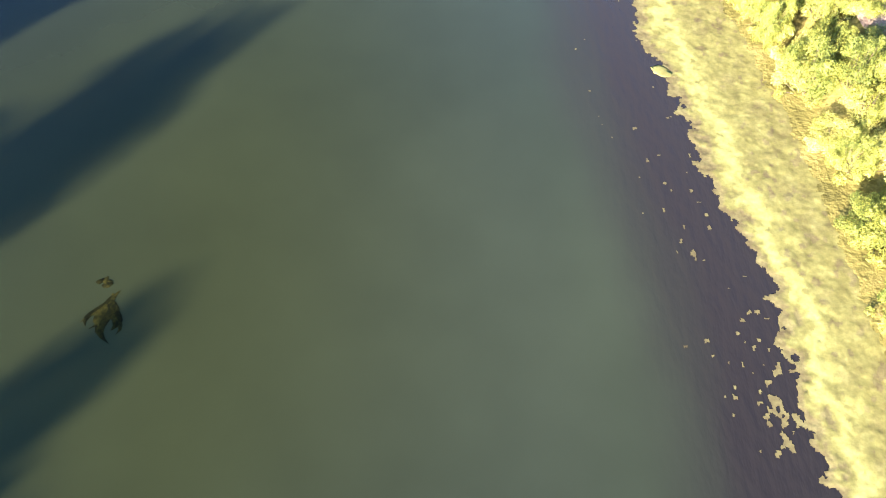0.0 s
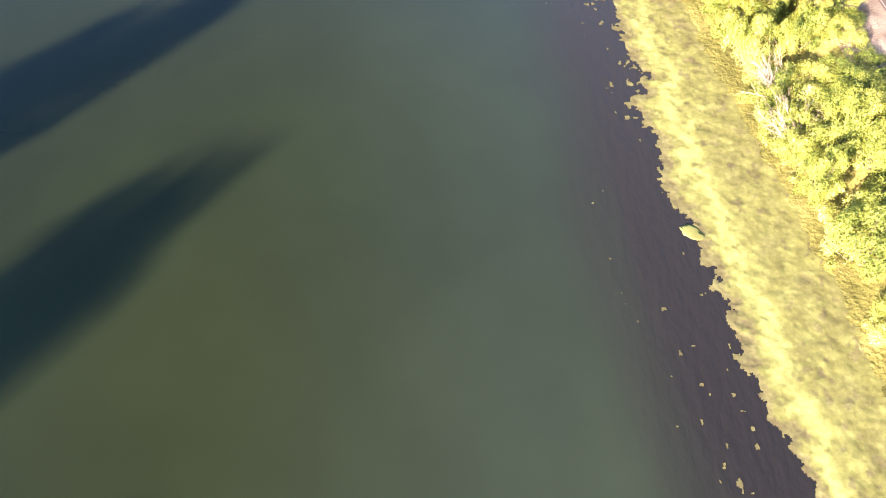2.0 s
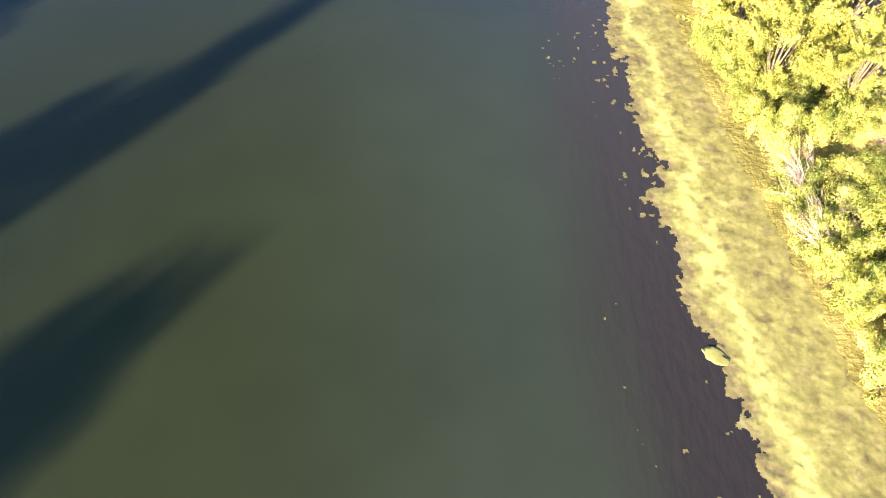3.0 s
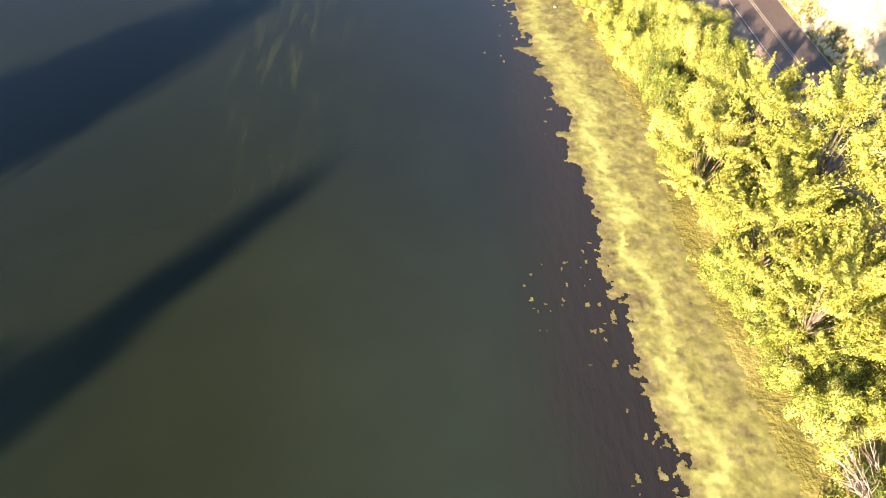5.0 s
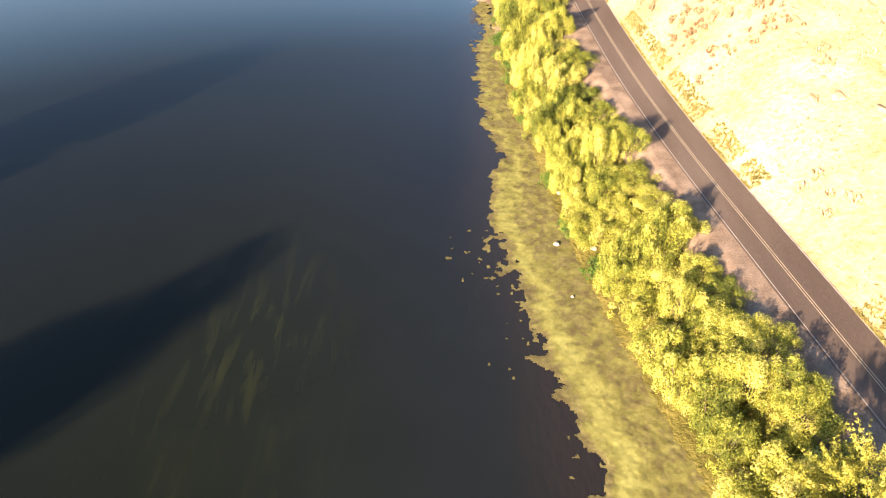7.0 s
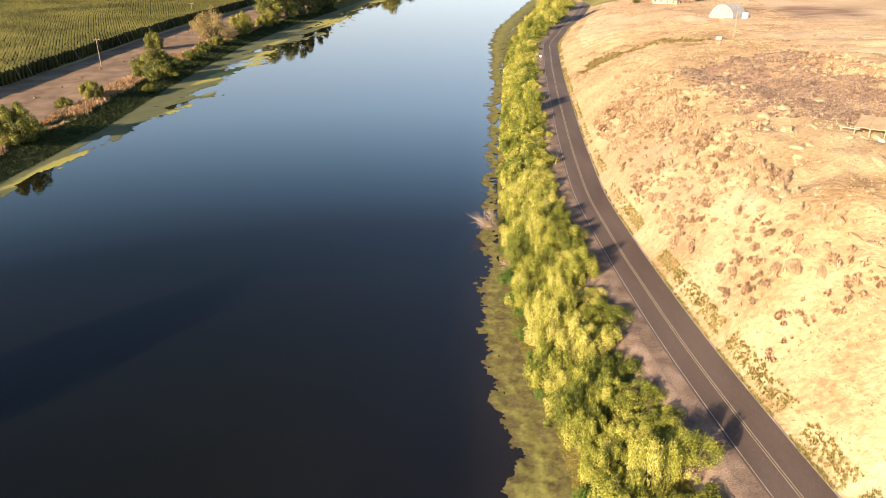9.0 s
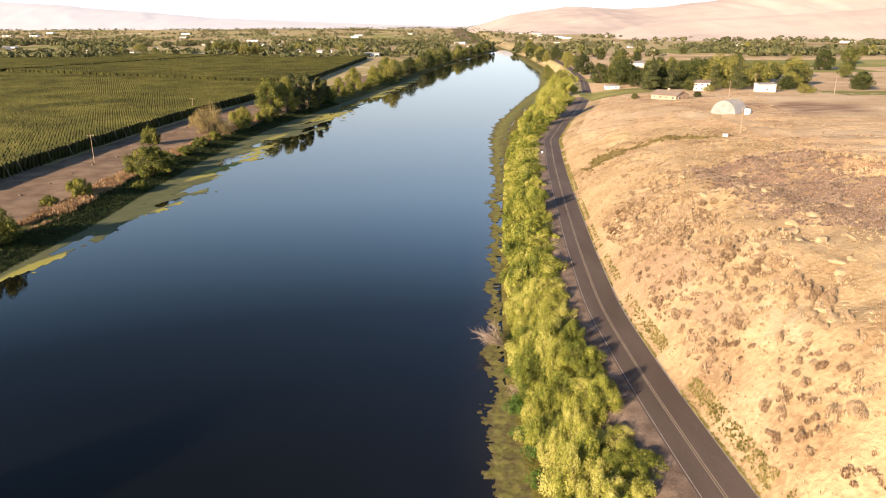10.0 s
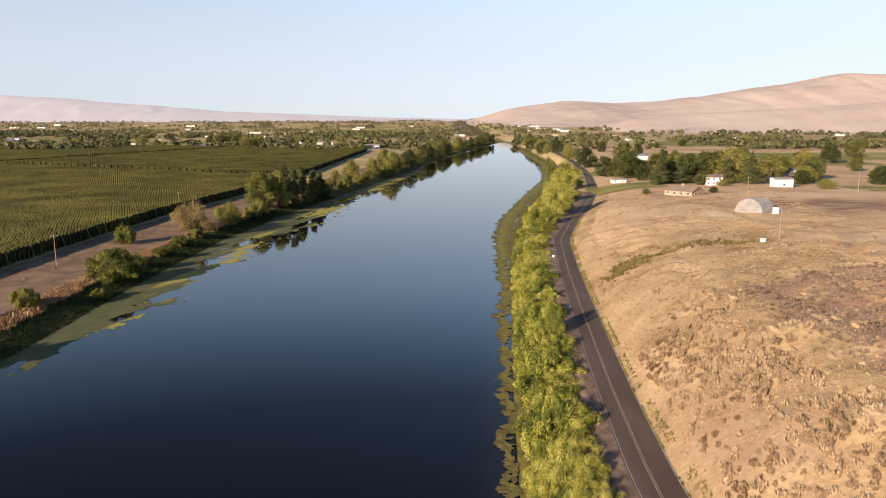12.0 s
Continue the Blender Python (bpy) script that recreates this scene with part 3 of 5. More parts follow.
# the small oval raft at the mat's edge
bm = bmesh.new()
bmesh.ops.create_icosphere(bm, subdivisions=3, radius=1.0)
for v in bm.verts:
    w = 1 + 0.18 * (noise.noise(v.co * 2.1))
    w += 0.25 * noise.noise(v.co * 4.7)
    v.co = Vector((v.co.x * 0.75 * w, v.co.y * 1.25 * w, v.co.z * 0.07))
raft = part("algae_raft", bm, M["algae"], None)
raft.data.polygons.foreach_set("use_smooth", [True] * len(raft.data.polygons))
set_attr(raft, "tone", [0.5] * len(raft.data.vertices))
raft.matrix_basis = pose(23.4, 60.3, 0.06, 0, 0, 57)
tagged(raft, "small oval raft of pale green algae", "algae", kind="stuff")


def left_algae():
    """Thin drifting film and rafts off the left bank."""
    step = 0.9
    yy = np.arange(270, 1000, step)
    lb = curve_at(LBANK, yy)
    wide = np.interp(yy, [270, 300, 322, 344, 362, 376, 392, 406, 448, 500, 542, 600, 674, 839, 1000], [5, 8, 10, 12, 19, 24, 18, 17, 22, 27, 32, 27, 21, 17, 10])
    o = np.arange(-1, 36, step)
    X = lb[:, None] + o[None]
    Y = np.repeat(yy[:, None], len(o), 1)
    rel = (X - lb[:, None]) / wide[:, None]
    n1 = fbm((X - 0.35 * Y) / 7, Y / 26, 61, 4)
    n2 = fbm((X - 0.3 * Y) / 5, Y / 30, 65, 4)
    ragged = 0.92 + 0.34 * (fbm(X / 8, Y / 14, 63) - 0.5) + 0.5 * (fbm(X / 2.5, Y / 5, 69, 3) - 0.5)
    hole = (n1 < 0.36) & (rel > 0.45) | (n2 < 0.30) & (rel > 0.3)
    keep = (rel < ragged) & ~hole | (rel < ragged + 0.25) & (fbm(X / 1.6, Y / 3.2, 75, 3) > 0.66)
    rng = np.random.default_rng(6)
    jx, jy = rng.uniform(-0.3, 0.3, (2,) + X.shape) * step
    V = np.stack([(X + jx).ravel(), (Y + jy).ravel(), (0.02 + 0.04 * fbm(X, Y, 67)).ravel()], 1)
    F = grid_faces(*X.shape)
    k = keep.ravel()
    F = F[k[F].sum(1) >= 3]
    used = np.unique(F)
    remap = np.full(len(V), -1)
    remap[used] = np.arange(len(used))
    ob = mesh_ob("algae_film", V[used], remap[F], M["algae_film"], smooth=True)
    tone = 0.15 + 0.75 * smooth01((fbm((X - 0.3 * Y) / 6, Y / 30, 71, 3) - 0.44) / 0.12) * smooth01((rel - 0.25) / 0.3) + 0.2 * fbm(X / 2, Y / 4, 73)
    set_attr(ob, "tone", np.clip(tone, 0, 1).ravel()[used])
    return tagged(ob, "thin grey-green algae film with yellow rafts", "algae", kind="stuff")


M["algae_film"] = material("algae_film", [(0.065, 0.078, 0.044), (0.12, 0.132, 0.066), (0.20, 0.20, 0.09)], 0.2, 1.5, 0.8, 0.2, spec=0.1, coords="world")
attribute_ramp(M["algae_film"], "tone", [(0.0, (0.062, 0.078, 0.046)), (0.4, (0.125, 0.135, 0.064)), (1.0, (0.40, 0.37, 0.09))], 0.75)
left_algae()

# ---- weed beds in the water ----
def water_weed(name, x, y, strands, length, spread, seed, mat, label):
    rng = np.random.default_rng(seed)
    V, F = [], []
    for i in range(strands):
        px, py = x + rng.normal() * spread[0], y + rng.normal() * spread[1]
        ln, wd, an = length * rng.uniform(0.5, 1.3), rng.uniform(0.25, 0.5), rng.normal() * 0.28 - 0.1
        k = len(V)
        for j in range(7):
            f = j / 6
            bx = px + math.sin(an + 0.5 * math.sin(f * 3 + i)) * ln * f
            by = py - math.cos(an) * ln * f
            w = wd * math.sin(math.pi * (0.08 + 0.9 * f))
            V += [(bx - w, by, 0.006 + 0.02 * math.sin(f * 3)), (bx, by, 0.03 + 0.03 * math.sin(f * 3)), (bx + w, by, 0.006 + 0.02 * math.sin(f * 3))]
        F += [(k + j * 3 + q, k + j * 3 + q + 1, k + j * 3 + q + 4, k + j * 3 + q + 3) for j in range(6) for q in (0, 1)]
    return tagged(mesh_ob(name, V, F, mat, smooth=True), label, "water weed", kind="stuff")


M["weed_olive"] = material("weed_olive", [(0.004, 0.005, 0.002), (0.010, 0.011, 0.003), (0.024, 0.023, 0.005)], 0.6, 3.0, 0.8, 0.2, coords="world", per_island=0.4, spec=0.02)
water_weed("weed_clump", -31.0, 29.0, 13, 2.7, (0.75, 0.55), 2, M["weed_olive"], "dark olive clump of trailing water weed")
water_weed("weed_clump", -31.6, 31.6, 5, 0.8, (0.3, 0.3), 5, M["weed_olive"], "small dark clump of trailing water weed")

# ---- trees ----
def leaf_cloud(rng, blobs, count, size, droop=0.3, flat=0.35, slim=1.0, even=1.0):
    """Leaf-spray quads on and inside ellipsoid clumps; blobs: (x, y, z, rx, ry, rz)."""
    w = np.array([b[3] * b[4] + b[4] * b[5] + b[3] * b[5] for b in blobs]) ** even
    pick = rng.choice(len(blobs), count, p=w / w.sum())
    b = np.array(blobs)[pick]
    d = rng.normal(size=(count, 3))
    d /= np.linalg.norm(d, axis=1)[:, None]
    rad = rng.uniform(0.6, 1.12, count)
    c = b[:, :3] + d * b[:, 3:6] * rad[:, None]
    nrm = d + rng.normal(size=(count, 3)) * flat
    nrm[:, 2] += 0.2
    nrm /= np.linalg.norm(nrm, axis=1)[:, None]
    t = np.cross(nrm, rng.normal(size=(count, 3)))
    t[:, 2] -= droop
    t /= np.linalg.norm(t, axis=1)[:, None]
    s = np.cross(nrm, t)
    ln = (size * rng.uniform(0.6, 1.35, count))[:, None]
    wd = ln * rng.uniform(0.28, 0.5, count)[:, None] * slim
    v = np.stack([c - t * ln * 0.5, c + s * wd * 0.5 + nrm * ln * 0.06, c + t * ln * 0.5, c - s * wd * 0.5 + nrm * ln * 0.06], 1).reshape(-1, 3)
    v[:, 2] = np.maximum(v[:, 2], 0.02)
    return v, np.arange(count * 4).reshape(-1, 4)


def limb_mesh(segments, sides=6):
    """Tapered tubes: segments of (start, end, r0, r1)."""
    V, F = [], []
    for a, b, r0, r1 in segments:
        a, b = Vector(a), Vector(b)
        q = (b - a).to_track_quat("Z", "Y")
        k = len(V)
        for c, r in ((a, r0), (b, r1)):
            for i in range(sides):
                an = 2 * math.pi * i / sides
                V.append(c + q @ Vector((math.cos(an) * r, math.sin(an) * r, 0)))
        for i in range(sides):
            j = (i + 1) % sides
            F.append((k + i, k + j, k + sides + j, k + sides + i))
        F.append(tuple(k + sides + i for i in range(sides)))
    return V, F


def make_tree(name, seed, height, radius, leaves, size, mat, shape="round", trunk_h=0.25, label="", category="tree", group=""):
    rng = np.random.default_rng(seed)
    root = new(name)
    segs, blobs = [], []
    th = height * trunk_h
    r0 = 0.03 * height
    if shape == "bush":
        blobs.append((0, 0, height * 0.42, radius * 0.72, radius * 0.72, height * 0.40))
        for i in range(34):
            a, q = rng.uniform(0, 6.28), math.sqrt(rng.uniform(0.01, 0.95))
            bx, by = math.cos(a) * radius * q, math.sin(a) * radius * q
            br = radius * rng.uniform(0.13, 0.30)
            dome = math.sqrt(max(1.0 - 0.80 * q * q, 0.1))
            bz = height * dome * (rng.uniform(0.72, 1.0) if i % 3 else rng.uniform(0.15, 0.7))
            blobs.append((bx, by, bz, br, br, br * rng.uniform(0.9, 1.7)))
            segs.append(((0.1 * bx, 0.1 * by, -0.3), (bx * 0.8, by * 0.8, bz), r0 * 0.5, r0 * 0.15))
    elif shape == "spire":
        for i in range(14):
            f = i / 13
            for k in range(3):
                a = rng.uniform(0, 6.28)
                rr = radius * (1 - f * 0.93) * rng.uniform(0.5, 0.9)
                blobs.append((math.cos(a) * rr * 0.6, math.sin(a) * rr * 0.6, height * (0.1 + 0.88 * f), 0.2 + rr * 0.6, 0.2 + rr * 0.6, height * 0.06))
        segs.append(((0, 0, -0.3), (0, 0, height * 0.95), r0 * 0.6, r0 * 0.05))
    else:
        segs.append(((0, 0, -0.4), (rng.normal() * 0.2, rng.normal() * 0.2, th), r0, r0 * 0.75))
        n = 18 if shape == "round" else 22
        for i in range(n):
            a = i * 2.4 + rng.uniform(-0.4, 0.4)
            f = (i + rng.uniform(0, 1)) / n
            rr = radius * rng.uniform(0.35, 0.8) * math.sin(math.pi * min(0.96, 0.22 + 0.74 * f))
            bz = th + (height - th) * (0.05 + 0.83 * f)
            br = radius * rng.uniform(0.22, 0.40)
            bx, by = math.cos(a) * rr, math.sin(a) * rr
            blobs.append((bx, by, bz, br, br, br * rng.uniform(0.75, 1.25)))
            segs.append(((0, 0, th * rng.uniform(0.7, 1.0)), (bx * 0.75, by * 0.75, bz - 0.3 * br), r0 * 0.4, r0 * 0.1))
            if shape == "spiky":
                blobs[-1] = (bx, by, bz, br * 0.75, br * 0.75, br * 0.65)
                for k in range(8):
                    out = Vector((bx, by, 0)).normalized() * rng.uniform(0.8, 3.2)
                    e = Vector((bx, by, bz)) + out + Vector((rng.normal() * 0.8, rng.normal() * 0.8, rng.uniform(0.8, 3.4)))
                    for g, q in ((0.35, 0.27), (0.55, 0.21), (0.72, 0.16), (0.88, 0.11), (1.0, 0.06)):
                        c = Vector((bx, by, bz)).lerp(e, g)
                        blobs.append((c.x, c.y, c.z, br * q, br * q, br * q * 1.3))
    v, f = limb_mesh(segs)
    mesh_ob("trunk", v, f, M["bark"], parent=root)
    v, f = leaf_cloud(rng, blobs, leaves, size, even=0.62 if shape == "spiky" else 1.0)
    mesh_ob("crown", v, f, mat, parent=root)
    return tagged(root, label, category, group)


def height_at(x, y):
    return float(ground_z(np.array([x]), np.array([y]))[0])


class Stock:
    """A few different plants of one kind; each is stood once and copied after that."""
    def __init__(self, roots, base_h):
        self.roots, self.used, self.base_h = roots, set(), base_h

    def put(self, i, x, y, h, turn=0.0, wide=1.0, z=None):
        r = self.roots[i % len(self.roots)]
        s = h / self.base_h
        m = pose(x, y, (height_at(x, y) if z is None else z) - 0.06, 0, 0, turn) @ Matrix.Diagonal((s * wide, s * wide, s, 1))
        if i % len(self.roots) in self.used:
            c = copy_thing(r, m)
            c.matrix_basis = m
            return c
        self.used.add(i % len(self.roots))
        r.matrix_basis = m
        return r


rnd = random.Random(4)
willows = Stock([make_tree("willow_bush", 10 + i, 5.0, 3.3, 11500, 0.245, M["leaf"], "bush", label="yellow-green willow bush between river and road", category="bush", group="willows along the bank") for i in range(7)], 5.0)
far_willows = Stock([make_tree("willow_bush", 30 + i, 5.0, 3.3, 4200, 0.43, M["leaf"], "bush", label="yellow-green willow bush between river and road", category="bush", group="willows along the bank") for i in range(5)], 5.0)
count = 0
yi = -10.0
while yi < 640:
    bk, rd = curve_at(BANK, [yi])[0], curve_at(ROAD, [yi])[0] - (7.0 if yi < 200 else 6.2)
    rz = curve_at(ROAD_Z, [yi])[0]
    width = max(rd - bk, 1.0)
    across = 2 if width < 9 else 3
    tops = rz + (rnd.uniform(-1.0, 3.0) if yi < 240 else rnd.uniform(-1.0, 2.8))
    for k in range(across):
        f = (k + 0.5) / across
        x = bk + (0.2 if yi < 200 else 1.0) + (width + (0.2 if yi < 188 else -1.6 if yi < 215 else -0.6)) * f + rnd.uniform(-0.9, 0.7)
        y = yi + rnd.uniform(-2, 2)
        x = min(x, curve_at(ROAD, [y])[0] - 8.1)
        h = max(2.4, tops + rnd.uniform(-1.6, 1.0) - height_at(x, y)) * (1.0 if k else 0.72)
        (willows if y < 270 else far_willows).put(count + rnd.randrange(3), x, y, h, rnd.uniform(0, 360), rnd.uniform(0.8, 1.15) * (4.7 if yi < 290 else 6.2) / h)
        count += 1
    yi += 4.7 if yi < 290 else 7.0 if yi < 420 else 10.5
for i in range(24):
    y = 640 + i * 12
    bk, rd = curve_at(BANK, [y])[0], curve_at(ROAD, [y])[0]
    x = bk + 2 + rnd.uniform(0, max(rd - bk - 11, 1))
    far_willows.put(i, x, y, rnd.uniform(4.5, 8.5), rnd.uniform(0, 360), rnd.uniform(1.0, 1.4))
for i, (x, y, h) in enumerate(((29.5, 322, 8.6), (20, 238, 7.8))):
    willows.put(i, x, y, h, 60 * i, 0.62)

greens = Stock([make_tree("green_bush", 50 + i, 2.0, 1.6, 800, 0.28, M["leaf_fresh"], "bush", label="low fresh green shrub at the water's edge", category="bush", group="low shrubs at the water") for i in range(3)], 2.0)
for i in range(46):
    y = rnd.uniform(150, 260) if i < 30 else rnd.uniform(260, 420)
    greens.put(i, curve_at(BANK, [y])[0] + rnd.uniform(-0.5, 1.6), y, rnd.uniform(0.9, 2.2), rnd.uniform(0, 360), 1.1)

bigs = Stock([make_tree("locust_tree", 70 + i, 12, 5.6, 36000, 0.24, M["leaf_gold"], "spiky", 0.18, label="tall golden-green tree with feathery upright sprays", category="tree", group="tall trees by the road") for i in range(3)], 12)
for i, (x, y, h) in enumerate(((31.0, 100, 13.5), (37.5, 107, 14.5), (29.0, 112, 10.5), (34, 93, 12.5), (41.5, 97, 13.0), (34.5, 117, 10.5), (40, 88, 11))):
    bigs.put(i, x, y, h, 70 * i)

# leafless branches in the willows and the dead shrub over the water
def dead_shrub(x, y, z, spread, n, seed, lean, label):
    rng = np.random.default_rng(seed)
    segs = []
    for i in range(n):
        a = rng.uniform(-1.2, 1.2) + lean
        e = Vector((math.cos(a) * spread * rng.uniform(0.5, 1.1), math.sin(a) * spread * rng.uniform(0.5, 1.1), rng.uniform(0.4, 1.0) * spread * 0.6))
        m = e * 0.5 + Vector((rng.normal() * 0.2, rng.normal() * 0.2, 0.3))
        segs += [((0, 0, 0), m, 0.065, 0.045), (m, e, 0.045, 0.016)]
        for k in range(8):
            s = m.lerp(e, rng.uniform(-0.3, 0.95))
            q = s + e * rng.uniform(0.12, 0.3) + Vector(rng.normal(size=3)) * 0.45
            segs += [(s, q, 0.026, 0.014), (q, q + (q - s) * 0.5 + Vector(rng.normal(size=3)) * 0.25, 0.014, 0.007)]
    v, f = limb_mesh(segs, 5)
    ob = mesh_ob("dead_shrub", v, f, M["dead_wood"])
    ob.matrix_basis = pose(x, y, z)
    return tagged(ob, label, "shrub", "dead shrubs")


dead_shrub(35.6, 70, 1.4, 5.8, 20, 1, 1.9, "bleached leafless shrub among the willows")
dead_shrub(35.4, 77, 1.6, 5.2, 16, 2, 2.2, "bleached leafless shrub among the willows")
dead_shrub(37.5, 66, 0.8, 3.2, 9, 7, 1.9, "bleached leafless shrub among the willows")
dead_shrub(14.3, 249, 0.8, 4.4, 26, 3, 2.9, "bleached leafless shrub hanging over the water")
dead_shrub(15.8, 232, 0.5, 2.2, 9, 4, 2.9, "bleached leafless shrub hanging over the water")

# ---- pale stones at the bank ----
def stone(name, seed, r, mat, squash=0.65):
    bm = bmesh.new()
    bmesh.ops.create_icosphere(bm, subdivisions=2, radius=r)
    for v in bm.verts:
        k = 1 + 0.45 * noise.noise(v.co * (1.3 / r) + Vector((seed * 7.1, 0, 0)))
        v.co = Vector((v.co.x * k * 1.2, v.co.y * k, v.co.z * k * squash))
    me = bpy.data.meshes.new(name)
    bm.to_mesh(me)
    bm.free()
    me.materials.append(mat)
    return new(name, me)


M["stone"] = material("stone", [(0.30, 0.27, 0.22), (0.42, 0.38, 0.32), (0.52, 0.48, 0.42)], 1.5, 9.0, 0.85, 0.5)
M["outcrop"] = material("outcrop", [(0.27, 0.195, 0.115), (0.38, 0.288, 0.172), (0.47, 0.368, 0.232)], 0.6, 5.0, 0.95, 0.8)
for i, (x, y, r) in enumerate(((17.4, 160.2, 0.36), (18.5, 174.1, 0.42), (19.3, 172.2, 0.34), (22.0, 159.3, 0.44), (22.6, 162.0, 0.26), (17.9, 150, 0.18))):
    s = stone("stone", i, r, M["stone"])
    s.matrix_basis = pose(x, y, 0.22, 0, 0, 50 * i)
    tagged(s, "pale rounded stone in the shallow water's edge", "stone", "stones at the bank")

# ---- dry hillside: sagebrush, tufts, rocks ----
def on_hill(rng, n, y0, y1, d0, d1):
    y = rng.uniform(y0, y1, n)
    d = rng.uniform(d0, d1, n)
    x = curve_at(ROAD, y) + 4.2 + d
    return x, y, d


def tuft_field(name, x, y, h, w, blades, mat, seed, label, category):
    """Many small upright sprays in one mesh."""
    rng = np.random.default_rng(seed)
    n = len(x)
    z = ground_z(x, y)
    a = rng.uniform(0, 6.28, (n, blades))
    out = rng.uniform(0.15, 1.0, (n, blades)) * w[:, None]
    up = rng.uniform(0.55, 1.1, (n, blades)) * h[:, None] * (1.1 - 0.5 * (out / w[:, None]))
    cx, cy = x[:, None] + np.cos(a) * out * 0.45, y[:, None] + np.sin(a) * out * 0.45
    tx, ty = x[:, None] + np.cos(a) * out, y[:, None] + np.sin(a) * out
    bw = (0.085 * w[:, None] + 0.025) * rng.uniform(0.6, 1.4, (n, blades))
    sx, sy = -np.sin(a) * bw, np.cos(a) * bw
    zb = np.repeat(z[:, None], blades, 1) - 0.05
    V = np.stack([np.stack([cx - sx * 0.5, cy - sy * 0.5, zb], -1), np.stack([cx + sx * 0.5, cy + sy * 0.5, zb], -1),
                  np.stack([tx + sx, ty + sy, zb + up * 0.75], -1), np.stack([tx * 1.0, ty * 1.0, zb + up], -1), np.stack([tx - sx, ty - sy, zb + up * 0.7], -1)], 2).reshape(-1, 3)
    F = np.arange(n * blades * 5).reshape(-1, 5)
    return tagged(mesh_ob(name, V, F, mat), label, category, kind="stuff")


M["sage"] = material("sage", [(0.29, 0.21, 0.125), (0.39, 0.29, 0.18), (0.47, 0.365, 0.235), (0.54, 0.435, 0.29)], 0.12, 2.0, 0.9, 0.0, per_island=0.5, coords="world", spec=0.1, translucent=0.15)
M["sage_russet"] = material("sage_russet", [(0.155, 0.098, 0.058), (0.285, 0.198, 0.122), (0.41, 0.31, 0.198), (0.52, 0.415, 0.285)], 0.12, 2.0, 0.9, 0.0, per_island=0.5, coords="world", spec=0.1, translucent=0.15)
# darker, greyer sage: the hollow's shade is put into its colour
M["sage_grey_shade"] = material("sage_grey_shade", [(0.14, 0.102, 0.083), (0.24, 0.182, 0.145), (0.34, 0.265, 0.208)], 0.12, 2.0, 0.9, 0.0, per_island=0.5, coords="world", spec=0.1, translucent=0.15)
M["straw"] = material("straw", [(0.27, 0.185, 0.105), (0.38, 0.275, 0.160), (0.48, 0.370, 0.225), (0.57, 0.455, 0.295)], 0.1, 1.5, 0.95, 0.0, per_island=0.4, coords="world", spec=0.1, translucent=0.25)
M["weed_green"] = material("weed_green", [(0.12, 0.115, 0.038), (0.21, 0.19, 0.065), (0.33, 0.28, 0.12)], 0.2, 2.0, 0.9, 0.0, per_island=0.5, coords="world", spec=0.1, translucent=0.2)
rng = np.random.default_rng(12)
x, y, d = on_hill(rng, 9000, 120, 430, 2.5, 70)
dens = fbm(x / 12, y / 15, 81) + 0.30 * np.exp(-((d - 13) / 8) ** 2) * np.exp(-((y - 265) / 55) ** 2) - 0.10 * (y > 330)
keep = dens > 0.65
x, y, d = x[keep][:2600], y[keep][:2600], d[keep][:2600]
sz = rng.uniform(0.45, 1.15, len(x))
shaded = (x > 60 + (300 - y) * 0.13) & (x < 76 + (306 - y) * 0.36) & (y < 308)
near_i = np.where((y < 300) & (d < 32) & (sz > 0.65))[0][:8]
far_i = np.setdiff1d(np.arange(len(x)), near_i)


def sage_mesh(seed):
    r = np.random.default_rng(seed)
    blobs = [(r.normal() * 0.36, r.normal() * 0.36, 0.22 + r.uniform(0, 0.42), q, q, q * r.uniform(0.9, 1.6)) for q in r.uniform(0.14, 0.34, 9)]
    v, f = leaf_cloud(r, blobs, 1000, 0.36, droop=-2.2, slim=0.32)
    return v, f


sages = []
for k in range(6):
    v, f = sage_mesh(200 + k)
    sages.append(mesh_ob("sagebrush", v, f, M["sage"]))
for j, i in enumerate(near_i):
    ob = sages[j % 6] if j < 6 else new("sagebrush", sages[j % 6].data)
    ob.matrix_basis = pose(x[i], y[i], height_at(x[i], y[i]) - 0.08, 0, 0, rng.uniform(0, 360)) @ Matrix.Scale(float(sz[i]) * 1.35, 4)
    tagged(ob, "dry tan sagebrush on the grassy hillside", "shrub", "sagebrush on the hill")
russets = [mesh_ob("sagebrush", *sage_mesh(300 + k), M["sage_russet"]) for k in range(4)]
spots = []
while len(spots) < 290:
    yr, dr = rng.uniform(196, 302), rng.uniform(2.5, 17.5)
    xr = float(curve_at(ROAD, [yr])[0]) + 4.2 + dr
    thick = fbm(np.array([xr / 8.0]), np.array([yr / 10.0]), 85, 3)[0] + rng.normal() * 0.09
    if thick > 0.45 + 0.006 * abs(dr - 9) + 0.006 * max(0, 222 - yr) and all((xr - a) ** 2 + (yr - b) ** 2 > 2.2 for a, b in spots):
        spots.append((xr, yr))
for j, (xr, yr) in enumerate(spots):
    ob = russets[j] if j < 4 else new("sagebrush", russets[j % 4].data)
    ob.matrix_basis = pose(xr, yr, height_at(xr, yr) - 0.08, 0, 0, rng.uniform(0, 360)) @ Matrix.Diagonal((*(rng.uniform(0.45, 1.15) * np.array([rng.uniform(0.85, 1.15), rng.uniform(0.85, 1.15), rng.uniform(1.0, 1.45)])), 1))
    tagged(ob, "reddish-brown sagebrush on the slope above the road", "shrub", "russet sagebrush")
yr = rng.uniform(186, 302, 2600)
xr = curve_at(ROAD, yr) + 4.2 + rng.uniform(2.0, 17.5, 2600)
